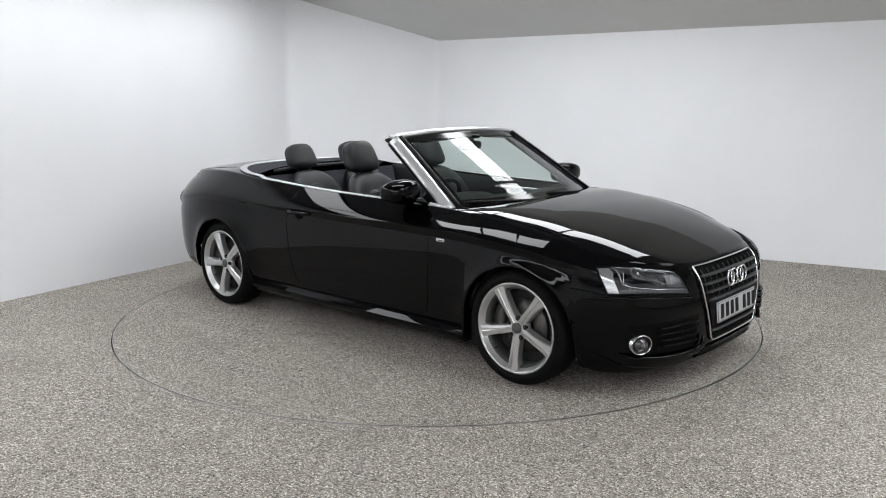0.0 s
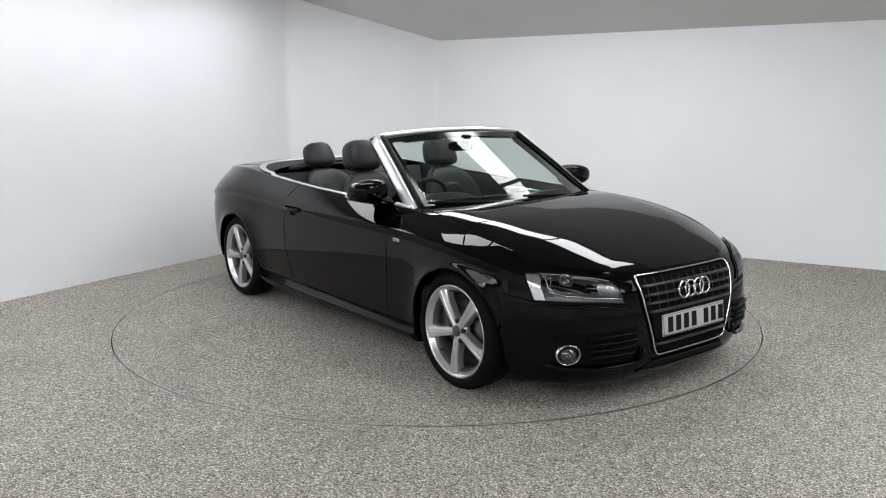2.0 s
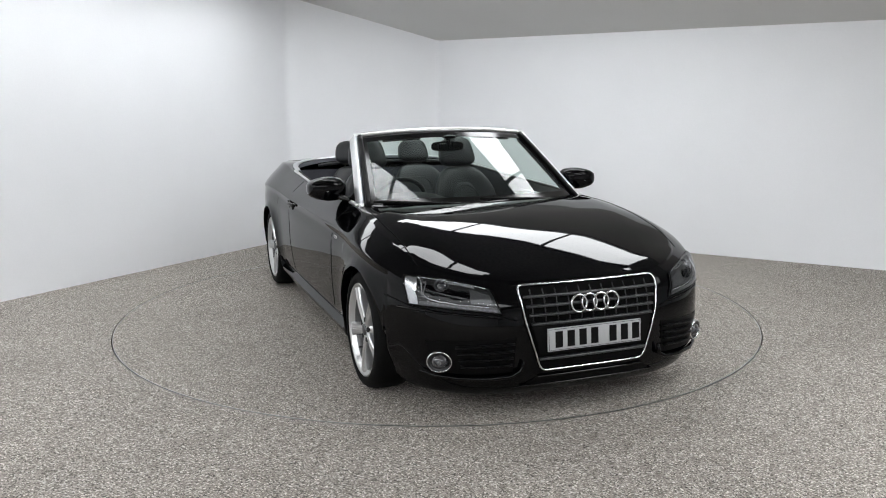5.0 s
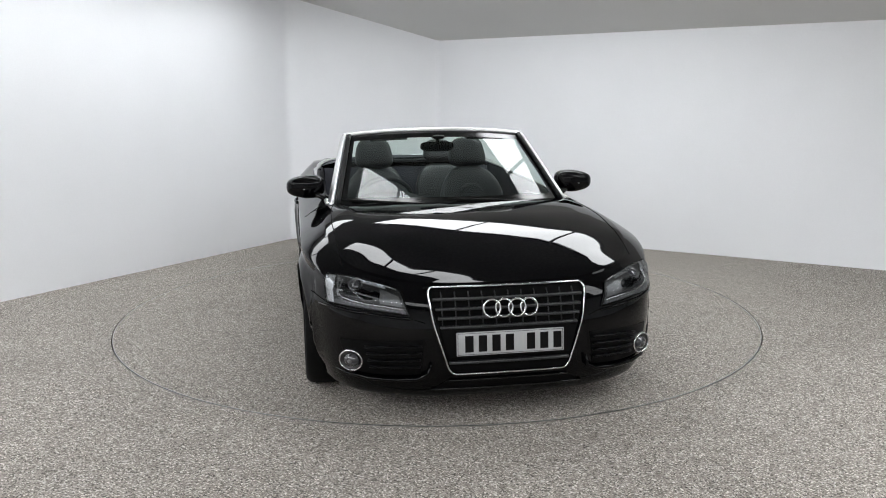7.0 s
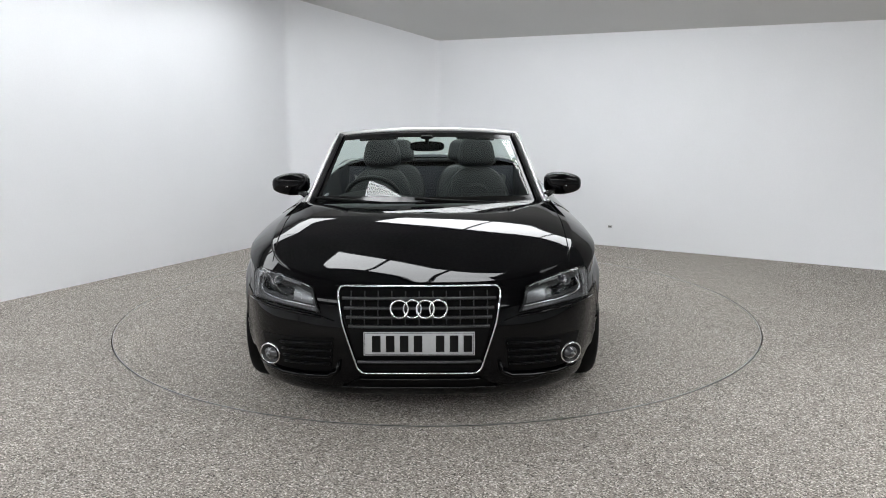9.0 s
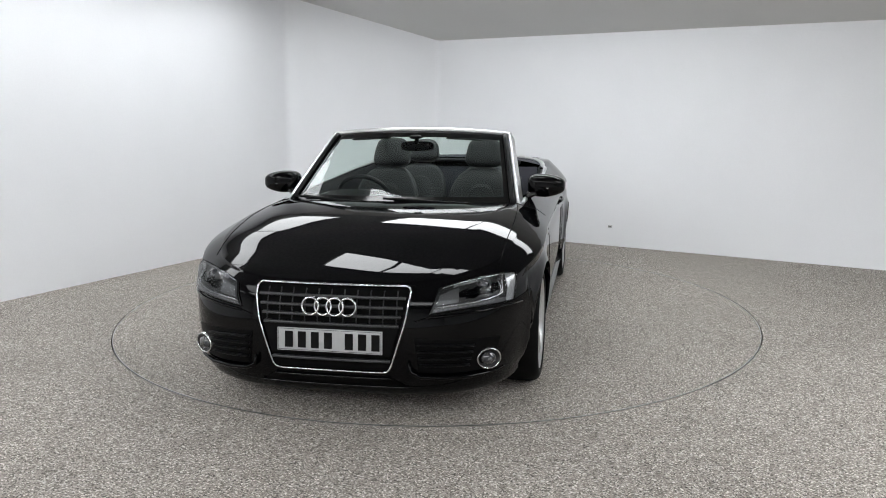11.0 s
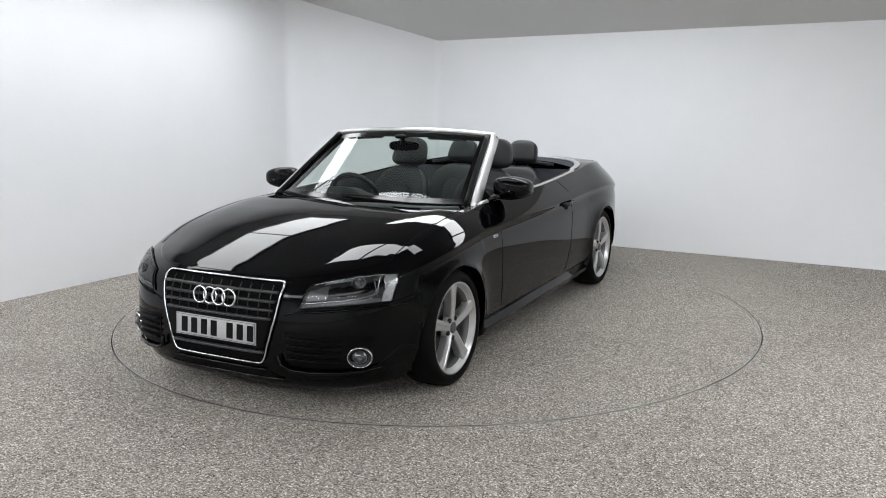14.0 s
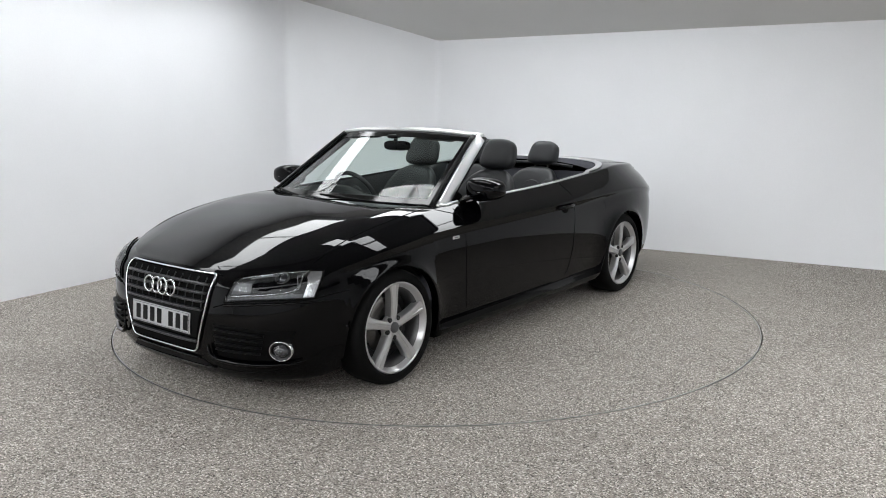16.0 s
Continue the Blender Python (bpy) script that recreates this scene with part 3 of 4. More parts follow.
def underbody():
    for c in (AXLE, -AXLE):
        for sg in (1, -1):
            rows = [[Vector((c + (ARCH_R + 0.012) * math.cos(math.pi * k / 20), sg * y, max(0.18, HUB_Z + (ARCH_R + 0.012) * math.sin(math.pi * k / 20)))) for y in (0.86, 0.5)] for k in range(0, 21)]
            bm = grid(rows)
            vs = [bm.verts.new((c + (ARCH_R + 0.02) * math.cos(2 * math.pi * k / 24), sg * 0.56, HUB_Z + (ARCH_R + 0.02) * math.sin(2 * math.pi * k / 24))) for k in range(24)]
            for v in vs:
                v.co.z = max(v.co.z, 0.18)
            bm.faces.new(vs)
            part("wheel_arch_liner", bm, DARK, car)
    part("underbody", box(-2.1, 1.95, -0.5, 0.5, 0.175, 0.21, 0.01), DARK, car)
    # Two unseen boards, added to block light and deepen the shadow under the nose.
    part("shadow_board", box(1.0, 1.78, -0.55, 0.55, 0.135, 0.16, 0.01), DARK, car)
    part("front_shadow_board", box(1.76, 1.99, -0.50, 0.50, 0.132, 0.15, 0.01), DARK, car)
    part("floor_pan", box(-1.0, 1.0, -0.86, 0.86, 0.18, 0.23, 0.01), DARK, car)
    part("engine_bay", box(0.85, 1.9, -0.54, 0.54, 0.21, 0.6, 0.01), DARK, car)


underbody()


# ---- windscreen ----
def screen_point(u, v, off=0.0):
    """u: -1 to 1 across, v: 0 foot to 1 head."""
    b = Vector((1.0 - 0.21 * abs(u) ** 2.2, 0.715 * u, 0.905 - 0.01 * u * u))
    t = Vector((0.275 - 0.085 * abs(u) ** 2.2, 0.590 * u, 1.325 - 0.032 * abs(u) ** 2.4))
    p = b.lerp(t, v)
    bow = 0.006 * math.sin(math.pi * v) * (1 - 0.35 * u * u) + off
    return p + Vector((0.5, 0, 0.86)) * bow


def windscreen():
    N = 24
    ws = part("windscreen", grid([[screen_point(-1 + 2 * i / N, j / 12) for i in range(N + 1)] for j in range(13)]), SCREEN, car, "green-tinted raked windscreen glass")
    ws.visible_shadow = False
    # black printed border
    def border(u0, u1, v0, v1, n=20):
        return grid([[screen_point(lerp(u0, u1, i / n), lerp(v0, v1, j / 8), 0.003) for i in range(n + 1)] for j in range(9)])
    for a in ((-1, 1, 0.90, 1.0), (-1, 1, 0, 0.1), (-1, -0.93, 0.1, 0.90), (0.93, 1, 0.1, 0.90)):
        part("screen_border", border(*a), GLOSSBLACK, ws, "black printed glass border")
    for sg in (1, -1):
        path = [screen_point(sg * 1.03, v, 0.0) + Vector((-0.022, sg * 0.017, 0.0)) for v in [k / 14 - 0.02 for k in range(15)]]
        part("windscreen_pillar", tube(path, 0.068, 0.024, up=Vector((0.22, sg * 0.86, 0.46)), n=16, power=3.2), ALU, car, "silver windscreen pillar")
        path = [screen_point(sg * 0.995, v, 0.008) + Vector((0.012, sg * 0.004, 0.0)) for v in [k / 14 for k in range(15)]]
        part("pillar_seal", tube(path, 0.034, 0.020, up=Vector((0.5, sg * 0.2, 0.84))), TRIMBLACK, car, "black rubber pillar seal")
        path = [screen_point(sg * 1.03, v, 0.0) + Vector((-0.05, sg * 0.008, -0.022)) for v in [k / 14 - 0.02 for k in range(15)]]
        part("pillar_inner_trim", tube(path, 0.05, 0.06, up=Vector((0.4, 0, 1)), n=10), TRIMBLACK, car)
    path = [screen_point(-1.05 + 2.1 * i / 30, 1.0, 0.004) + Vector((-0.035, 0, 0.004)) for i in range(31)]
    part("windscreen_header", tube(path, 0.085, 0.034, n=12, power=2.6), ALU, car, "silver windscreen header rail")
    path = [p + Vector((-0.03, 0, -0.022)) for p in path]
    part("header_lining", tube(path, 0.10, 0.03, n=10), TRIMBLACK, car)
    # cowl and wipers
    rows = [[Vector((screen_point(u, 0).x + dx, 0.745 * u, screen_point(u, 0).z - 0.026 + dz)) for dx, dz in ((-0.06, -0.02), (0.0, -0.008), (0.05, -0.012))] for u in [-1 + k / 12 for k in range(25)]]
    part("cowl", grid(rows), TRIMBLACK, car, "black plastic scuttle under the windscreen")
    for y0, y1 in ((-0.12, -0.62), (0.5, 0.0)):
        path = []
        for k in range(9):
            y = lerp(y0, y1, k / 8)
            path.append(screen_point(y / 0.7, lerp(0.0, 0.06, k / 8), 0.014))
        w = part("wiper", tube(path, 0.014, 0.012), TRIMBLACK, car, "black wiper arm and blade")
        part("wiper_blade", tube([p + Vector((0.01, -0.06, 0.0)) for p in path[2:]], 0.010, 0.014), RUBBER, w)


windscreen()


# ---- fittings on the skin of the car ----
def skin():
    bm = bmesh.new()
    for o in car.children:
        if o.name.startswith(("body", "door", "bonnet")):
            bm.from_mesh(o.data)
    tree = BVHTree.FromBMesh(bm)
    bm.free()
    return tree


SKIN = skin()


def snap(p, off=0.0):
    """The nearest point of the painted skin, off metres out of it."""
    q, n, _, _ = SKIN.find_nearest(Vector(p))
    out = Vector((q.x * 0.45, q.y, (q.z - 0.35) * 2))
    return q + n * (off if n.dot(out) > 0 else -off)


def ahead(y, z, off=0.0):
    """The skin of the nose at (y, z)."""
    q, n, _, _ = SKIN.ray_cast(Vector((3, y, z)), Vector((-1, 0, 0)))
    if q is None:
        return snap((1.9, y, z), off)
    return q + n * (off if n.x > 0 else -off)


def patch(c, off, nu=14, nv=8, bulge=0.0):
    """A sheet on the skin between four corners, given round the outline."""
    c = [Vector(p) for p in c]
    rows = []
    for j in range(nv + 1):
        v = j / nv
        row = []
        for i in range(nu + 1):
            u = i / nu
            p = c[0].lerp(c[1], u).lerp(c[3].lerp(c[2], u), v)
            row.append(snap(p, off + bulge * math.sin(math.pi * u) * math.sin(math.pi * v)))
        rows.append(row)
    return grid(rows)


def flip(c, sg):
    return [Vector((p[0], sg * p[1], p[2])) for p in c]


def rounded(pts, r, n=5):
    """A closed outline in (y, z) with rounded corners."""
    out = []
    for i, p in enumerate(pts):
        p = Vector(p)
        a, b = Vector(pts[i - 1]), Vector(pts[(i + 1) % len(pts)])
        a, b = p + (a - p).normalized() * r, p + (b - p).normalized() * r
        for k in range(n + 1):
            u = k / n
            out.append(a * (1 - u) ** 2 + p * 2 * u * (1 - u) + b * u * u)
    return out


def dense(pts, step=0.03):
    out = []
    for i, p in enumerate(pts):
        q = pts[(i + 1) % len(pts)]
        n = max(1, int((q - p).length / step))
        out += [p.lerp(q, k / n) for k in range(n)]
    return out


def seam(pts, r=0.005, name="panel_gap", parent=None):
    """A dark shut line along the skin through the points."""
    path = []
    for p, q in zip(pts, pts[1:]):
        n = max(2, int((Vector(q) - Vector(p)).length / 0.04))
        path += [snap(Vector(p).lerp(Vector(q), k / n), 0.0) for k in range(n)]
    path.append(snap(pts[-1], 0.0))
    return part(name, tube(path, r, r, n=6), GAP, parent or car)


def grille():
    g = part("grille", grid([[ahead(lerp(-1, 1, i / 20) * lerp(0.285, 0.385, j / 12), lerp(0.272, 0.655, j / 12), 0.003) for i in range(21)] for j in range(13)]), GAP, car, "black single-frame radiator grille")
    outline = dense(rounded([(-0.385, 0.660), (0.385, 0.660), (0.36, 0.50), (0.285, 0.266), (-0.285, 0.266), (-0.36, 0.50)], 0.035))
    path = [ahead(p.x, p.y, 0.010) for p in outline]
    part("grille_frame", tube(path, 0.010, 0.014, closed=True, up=Vector((1, 0, 0))), CHROME, g, "chrome grille surround")
    for z in (0.613, 0.572, 0.531, 0.490, 0.322):
        w = lerp(0.285, 0.378, (z - 0.27) / 0.385) - 0.008
        path = [ahead(lerp(-w, w, k / 16), z, 0.012) for k in range(17)]
        part("slat", tube(path, 0.022, 0.013, up=Vector((0.35, 0, 1))), SLAT, g, "satin black grille slat")
        part("slat_edge", tube([p + Vector((0.008, 0, 0.004)) for p in path], 0.006, 0.005), LAMPGREY, g, "thin grey edge strip of a slat")
    for k in range(-5, 6):
        y = k * 0.064
        lo = 0.49
        part("rib", tube([ahead(y, lerp(lo, 0.645, i / 6), 0.004) for i in range(7)], 0.006, 0.006, up=Vector((1, 0, 0))), SLAT, g)
    # carrier behind the plate, and the plate
    rows = [[ahead(lerp(-0.315, 0.315, i / 16) * lerp(0.93, 1.05, j / 4), lerp(0.345, 0.482, j / 4), 0.016) for i in range(17)] for j in range(5)]
    part("plate_carrier", grid(rows), TRIMBLACK, g, "matt black plate carrier")
    x = ahead(0, 0.41, 0).x + 0.016
    lean = Matrix.Translation((x, 0, 0.412)) @ Matrix.Rotation(radians(-5), 4, "Y")
    bm = box(-0.004, 0.004, -0.26, 0.26, -0.0555, 0.0555, 0.003)
    bm.transform(lean)
    plate = part("number_plate", bm, PLATE, g, "white number plate with black characters as bars")
    def bar(y0, y1, z0, z1, mtl=INK, name="character_bar"):
        b = box(0.0042, 0.0056, y0, y1, z0, z1)
        b.transform(lean)
        part(name, b, mtl, plate, smooth=False)
    for y in (-0.2, -0.135, -0.07, -0.005, 0.098, 0.163, 0.228):
        bar(y - 0.02, y + 0.02, -0.039, 0.039)
    for a in ((-0.255, 0.255, 0.049, 0.0505), (-0.255, 0.255, -0.0505, -0.049), (-0.255, -0.2535, -0.05, 0.05), (0.2535, 0.255, -0.05, 0.05)):
        bar(*a, name="border_line")
    # four linked rings
    x = ahead(0, 0.574, 0).x + 0.03
    for k in range(4):
        m = Matrix.Translation((x, (k - 1.5) * 0.0605, 0.576)) @ Matrix.Rotation(radians(-8), 4, "Y")
        bm = bmesh.new()
        path = [m @ Vector((0.003 * (-1) ** k, 0.041 * math.cos(2 * math.pi * i / 36), 0.041 * math.sin(2 * math.pi * i / 36))) for i in range(36)]
        part("emblem_ring", tube(path, 0.0115, 0.012, closed=True, up=Vector((1, 0, 0))), CHROME, g, "chrome ring of the front emblem")


grille()


def headlight(sg):
    c = flip([(1.80, 0.832, 0.692), (2.085, 0.508, 0.655), (2.118, 0.463, 0.540), (1.875, 0.835, 0.566)], sg)
    h = part("headlight", patch(c, 0.001, 20, 12), LAMPDARK, car, "clear-lensed headlight with dark housing and silver reflector")
    def at(u, v, off):
        return snap(c[0].lerp(c[1], u).lerp(c[3].lerp(c[2], u), v), off * 0.6)
    def sub(u0, u1, v0, v1, off, n=10):
        return grid([[at(lerp(u0, u1, i / n), lerp(v0, v1, j / 6), off) for i in range(n + 1)] for j in range(7)])
    # bright outer reflector, lower running lamp strip and inner bezel
    part("side_reflector", sub(0.02, 0.15, 0.05, 0.95, 0.010), REFLECTOR, h, "silver outer reflector")
    part("upper_bezel", sub(0.50, 0.80, 0.10, 0.30, 0.010), REFLECTOR, h, "silver upper reflector")
    part("inner_bezel", sub(0.72, 0.95, 0.36, 0.70, 0.006), LAMPGREY, h, "grey inner reflector")
    part("running_lamp", sub(0.16, 0.97, 0.83, 0.95, 0.012, 18), LAMPGREY, h, "silver running lamp strip")
    chain = [(0.185 + 0.015 * k, 0.08 + 0.13 * k) for k in range(5)] + [(0.27 + 0.05 * k, 0.70 + 0.20 * (1 - 0.55 ** (k + 1)) - 0.02) for k in range(14)]
    for u, v in chain:
        part("led", sub(u, u + 0.024, v, v + 0.07, 0.018, 2), LED, h)
    part("bezel_line", tube([at(0.17, 0.05, 0.016), at(0.20, 0.35, 0.016), at(0.24, 0.60, 0.016), at(0.31, 0.74, 0.016)] + [at(lerp(0.40, 0.97, k / 10), 0.79, 0.016) for k in range(11)], 0.007, 0.008), REFLECTOR, h)
    part("bezel_curve", tube([at(0.42 + 0.17 * math.cos(a), 0.42 + 0.36 * math.sin(a), 0.014) for a in [radians(200 - 11 * k) for k in range(13)]], 0.005, 0.006), REFLECTOR, h)
    part("brow", tube([at(lerp(0.20, 0.95, k / 14), 0.07 + 0.03 * math.sin(math.pi * k / 14), 0.014) for k in range(15)], 0.005, 0.006), REFLECTOR, h)
    # projector
    p = at(0.42, 0.42, 0.0)
    n = (at(0.42, 0.42, 0.05) - p).normalized()
    face = (n * 0.75 + Vector((1, 0, 0)) * 0.25).normalized()
    m = Matrix.Translation(p + n * 0.002) @ face.to_track_quat("Y", "Z").to_matrix().to_4x4()
    part("projector_ring", lathe([(0.028, 0.0), (0.032, 0.006), (0.036, 0.005), (0.037, -0.01)], 32, m=m), LAMPGREY, h, "grey projector ring")
    part("projector_lens", lathe([(0.0005, 0.014), (0.012, 0.012), (0.022, 0.007), (0.028, 0.0)], 32, m=m), LENS, h)
    path = [at(u, v, 0.014) for u, v in [(k / 14, 0.0) for k in range(15)] + [(1, k / 6) for k in range(1, 7)] + [(1 - k / 14, 1) for k in range(1, 15)] + [(0, 1 - k / 6) for k in range(1, 6)]]
    part("lamp_seal", tube(path, 0.005, 0.007, closed=True), GAP, h)
    lip = [snap(p, 0.004) for p in flip([(1.80, 0.86, 0.545), (1.886, 0.82, 0.548), (1.98, 0.70, 0.537), (2.06, 0.57, 0.528), (2.118, 0.46, 0.522)], sg)]
    part("lamp_lip", tube(lip, 0.010, 0.012), PAINT, car, "glossy black bumper edge under the lamp")
    cover = part("lens_cover", patch(c, 0.013, 18, 10, 0.003), CLEAR, h, "clear polycarbonate lens cover")
    cover.visible_shadow = False


def fog_and_vent(sg):
    c = flip([(1.97, 0.80, 0.405), (2.15, 0.40, 0.43), (2.16, 0.42, 0.265), (2.0, 0.74, 0.255)], sg)
    v = part("bumper_vent", patch(c, 0.002), TRIMBLACK, car, "matt black bumper vent with slats")
    for k in range(4):
        f = (k + 0.8) / 5
        path = [snap(c[0].lerp(c[3], f).lerp(c[1].lerp(c[2], f), lerp(0.36, 0.98, i / 10)), 0.010) for i in range(11)]
        part("slat", tube(path, 0.02, 0.012), TRIMBLACK, v)
    path = [snap(p, 0.017) for p in flip([(1.93, 0.80, 0.25), (2.0, 0.76, 0.235), (2.08, 0.66, 0.235), (2.13, 0.53, 0.24), (2.155, 0.43, 0.25), (2.165, 0.385, 0.275), (2.16, 0.375, 0.32)], sg)]
    part("splitter_blade", tube(path, [0.008, 0.018, 0.026, 0.03, 0.03, 0.026, 0.014], [0.006, 0.014, 0.02, 0.022, 0.022, 0.02, 0.012], n=10), PAINT, car, "glossy black lower bumper blade")
    p = snap((2.0, sg * 0.715, 0.312))
    n = (snap((2.0, sg * 0.715, 0.312), 0.05) - p).normalized()
    face = (n * 0.62 + Vector((1, 0, 0)) * 0.38).normalized()
    m = Matrix.Translation(p + n * 0.012) @ face.to_track_quat("Y", "Z").to_matrix().to_4x4() @ Matrix.Diagonal((1.18, 1, 1, 1))
    f = part("fog_lamp", lathe([(0.0005, 0.002), (0.02, 0.0), (0.036, -0.004), (0.046, 0.004)], 32, m=m), LAMPDARK, car, "round fog lamp in a chrome ring")
    part("fog_ring", lathe([(0.046, -0.02), (0.047, 0.006), (0.049, 0.008), (0.052, 0.006), (0.053, -0.02)], 40, m=m), CHROME, f, "chrome ring")
    part("fog_lens", lathe([(0.0005, 0.020), (0.015, 0.018), (0.028, 0.010), (0.034, 0.0)], 32, m=m), LENS, f)
    part("bulb_cover", lathe([(0.0005, 0.026), (0.009, 0.022), (0.012, 0.012)], 20, m=m), LAMPGREY, f)


def nose_details():
    rows = [[ahead(lerp(-1, 1, i / 18) * lerp(0.36, 0.30, j / 3), lerp(0.185, 0.228, j / 3), 0.003) for i in range(19)] for j in range(4)]
    li = part("lower_intake", grid(rows), TRIMBLACK, car, "black lower intake slot")
    for z, w in ((0.232, 0.29), (0.183, 0.37)):
        part("intake_lip", tube([ahead(lerp(-w, w, k / 16), z, 0.005) for k in range(17)], 0.014, 0.010), GLOSSBLACK, li)
    for sg in (1, -1):
        headlight(sg)
        fog_and_vent(sg)
        # shut lines of bonnet, wing and bumper
        seam([(x, sg * shut_y(x), hood_z(x, shut_y(x))) for x in (0.79, 0.95, 1.1, 1.3, 1.5, 1.7, 1.8)])
        seam([(1.70, sg * 0.90, 0.585), (1.80, sg * 0.88, 0.578), (1.886, sg * 0.825, 0.560), (2.0, sg * 0.68, 0.542), (2.115, sg * 0.47, 0.53), (2.16, sg * 0.40, 0.51)], 0.006)
    seam([(2.10, -0.40, 0.674), (2.115, 0.0, 0.678), (2.10, 0.40, 0.674)], 0.006)


nose_details()


def side_details(sg):
    s = sg
    seam([(0.70, s * 0.77, 0.90), (0.735, s * 0.85, 0.84), (0.75, s * 0.90, 0.74), (0.745, s * 0.90, 0.55), (0.73, s * 0.89, 0.35), (0.70, s * 0.88, 0.265)])
    seam([(-0.53, s * 0.81, 0.93), (-0.56, s * 0.87, 0.84), (-0.565, s * 0.89, 0.70), (-0.55, s * 0.90, 0.5), (-0.50, s * 0.89, 0.33), (-0.44, s * 0.88, 0.268)])
    seam([(0.70, s * 0.88, 0.265), (0.2, s * 0.88, 0.262), (-0.44, s * 0.88, 0.268)])
    seam([(0.80, s * 0.735, 0.895), (0.86, s * 0.78, 0.875), (0.735, s * 0.85, 0.84)])
    # handle in its recess
    p = snap((-0.435, s * 0.9, 0.785))
    dish = part("handle_recess", blob((p.x, p.y - s * 0.012, p.z - 0.004), (0.118, 0.036, 0.098), 2.2), GAP, DOORS[s])
    path = [Vector((-0.435 + d, p.y + s * (0.012 + 0.018 * (1 - (d / 0.11) ** 2)), 0.79 - 0.02 * d)) for d in [k * 0.022 - 0.11 for k in range(11)]]
    part("door_handle", tube(path, 0.018, 0.026, n=10), PAINT, DOORS[s], "black pull handle")
    # small silver trim badge on the wing
    q = snap((0.841, s * 0.93, 0.742), 0.002)
    part("wing_badge", box(q.x - 0.03, q.x + 0.03, q.y - 0.003, q.y + 0.003, q.z - 0.009, q.z + 0.009, 0.002), ALU, car, "small silver trim badge")
    part("badge_mark", box(q.x - 0.018, q.x + 0.018, q.y - 0.0045, q.y + 0.0045, q.z - 0.003, q.z + 0.003, 0.001), LAMPGREY, car)
    # bright belt strip along the door and round the hood well
    path, ups = [], []
    for k in range(41):
        x = lerp(0.76, OPEN_C, k / 40)
        path.append(Vector((x, s * (edge_y(x) - 0.014), edge_z(x) + 0.004)))
    for k in range(1, 31):
        a = math.pi / 2 * k / 30
        x = OPEN_C - OPEN_A * math.sin(a) ** (2 / OPEN_N)
        y = OPEN_B * max(math.cos(a), 0) ** (2 / OPEN_N)
        path.append(Vector((x, s * (y + 0.02), deck_z(x, y) + 0.006)))
    part("belt_strip", tube(path, [0.022 + 0.034 * min(1, max(0, (k - 34) / 18)) for k in range(len(path))], 0.014, n=10, power=2.6), ALU, car, "satin silver belt strip")
    # door mirror
    def shape(p):
        f = 1 - 0.22 * max(0, p.y * s) / 0.1
        return Vector((p.x - 0.25 * abs(p.y) * 0.4, p.y, p.z * f))
    b = part("door_mirror", blob((0.50, s * 0.896, 0.990), (0.175, 0.242, 0.146), 3.3, 16, 32, shape=shape), PAINT, car, "glossy black door mirror")
    part("mirror_stalk", tube([(0.60, s * 0.765, 0.915), (0.575, s * 0.80, 0.935), (0.54, s * 0.85, 0.955)], 0.055, 0.038, n=10), GLOSSBLACK, b)
    part("mirror_base", tube([(0.70, s * 0.76, 0.905), (0.60, s * 0.775, 0.915), (0.50, s * 0.785, 0.915)], 0.02, 0.03, n=10), ALU, b, "silver mirror foot strip")
    gl = [Vector((0.433, s * (0.905 + 0.082 * math.cos(2 * math.pi * k / 24)), 0.995 + 0.043 * math.sin(2 * math.pi * k / 24))) for k in range(24)]
    bm = bmesh.new()
    bm.faces.new([bm.verts.new(p) for p in gl])
    part("mirror_glass", bm, CHROME, b, smooth=False)
    # Thin silver tube stands in for the reflection line on the housing.
    part("mirror_glint", tube([(0.585, s * 0.90, 0.980), (0.575, s * 0.95, 0.982), (0.54, s * 0.997, 0.987)], 0.006, 0.008), REFLECTOR, b)
    # quarter of the raised front side pane
    c = [Vector((0.70, s * 0.748, 0.905)), Vector((0.50, s * 0.765, 0.912)), Vector((0.58, s * 0.715, 1.0)), Vector((0.62, s * 0.71, 1.01))]
    bm = bmesh.new()
    bm.faces.new([bm.verts.new(p) for p in c])
    bmesh.ops.solidify(bm, geom=bm.faces[:], thickness=0.012)
    part("mirror_triangle", bm, TRIMBLACK, car, smooth=False)
    # tail lamp
    c = flip([(-2.16, 0.80, 0.80), (-2.29, 0.5, 0.80), (-2.31, 0.5, 0.70), (-2.18, 0.82, 0.71)], s)
    part("tail_lamp", patch(c, 0.006), RED, car, "red tail lamp")
    # rear shut lines
    seam([(-1.60, s * 0.60, 0.985), (-1.80, s * 0.66, 0.95), (-1.95, s * 0.68, 0.925), (-2.1, s * 0.62, 0.90)], 0.004)


for sg in (1, -1):
    side_details(sg)


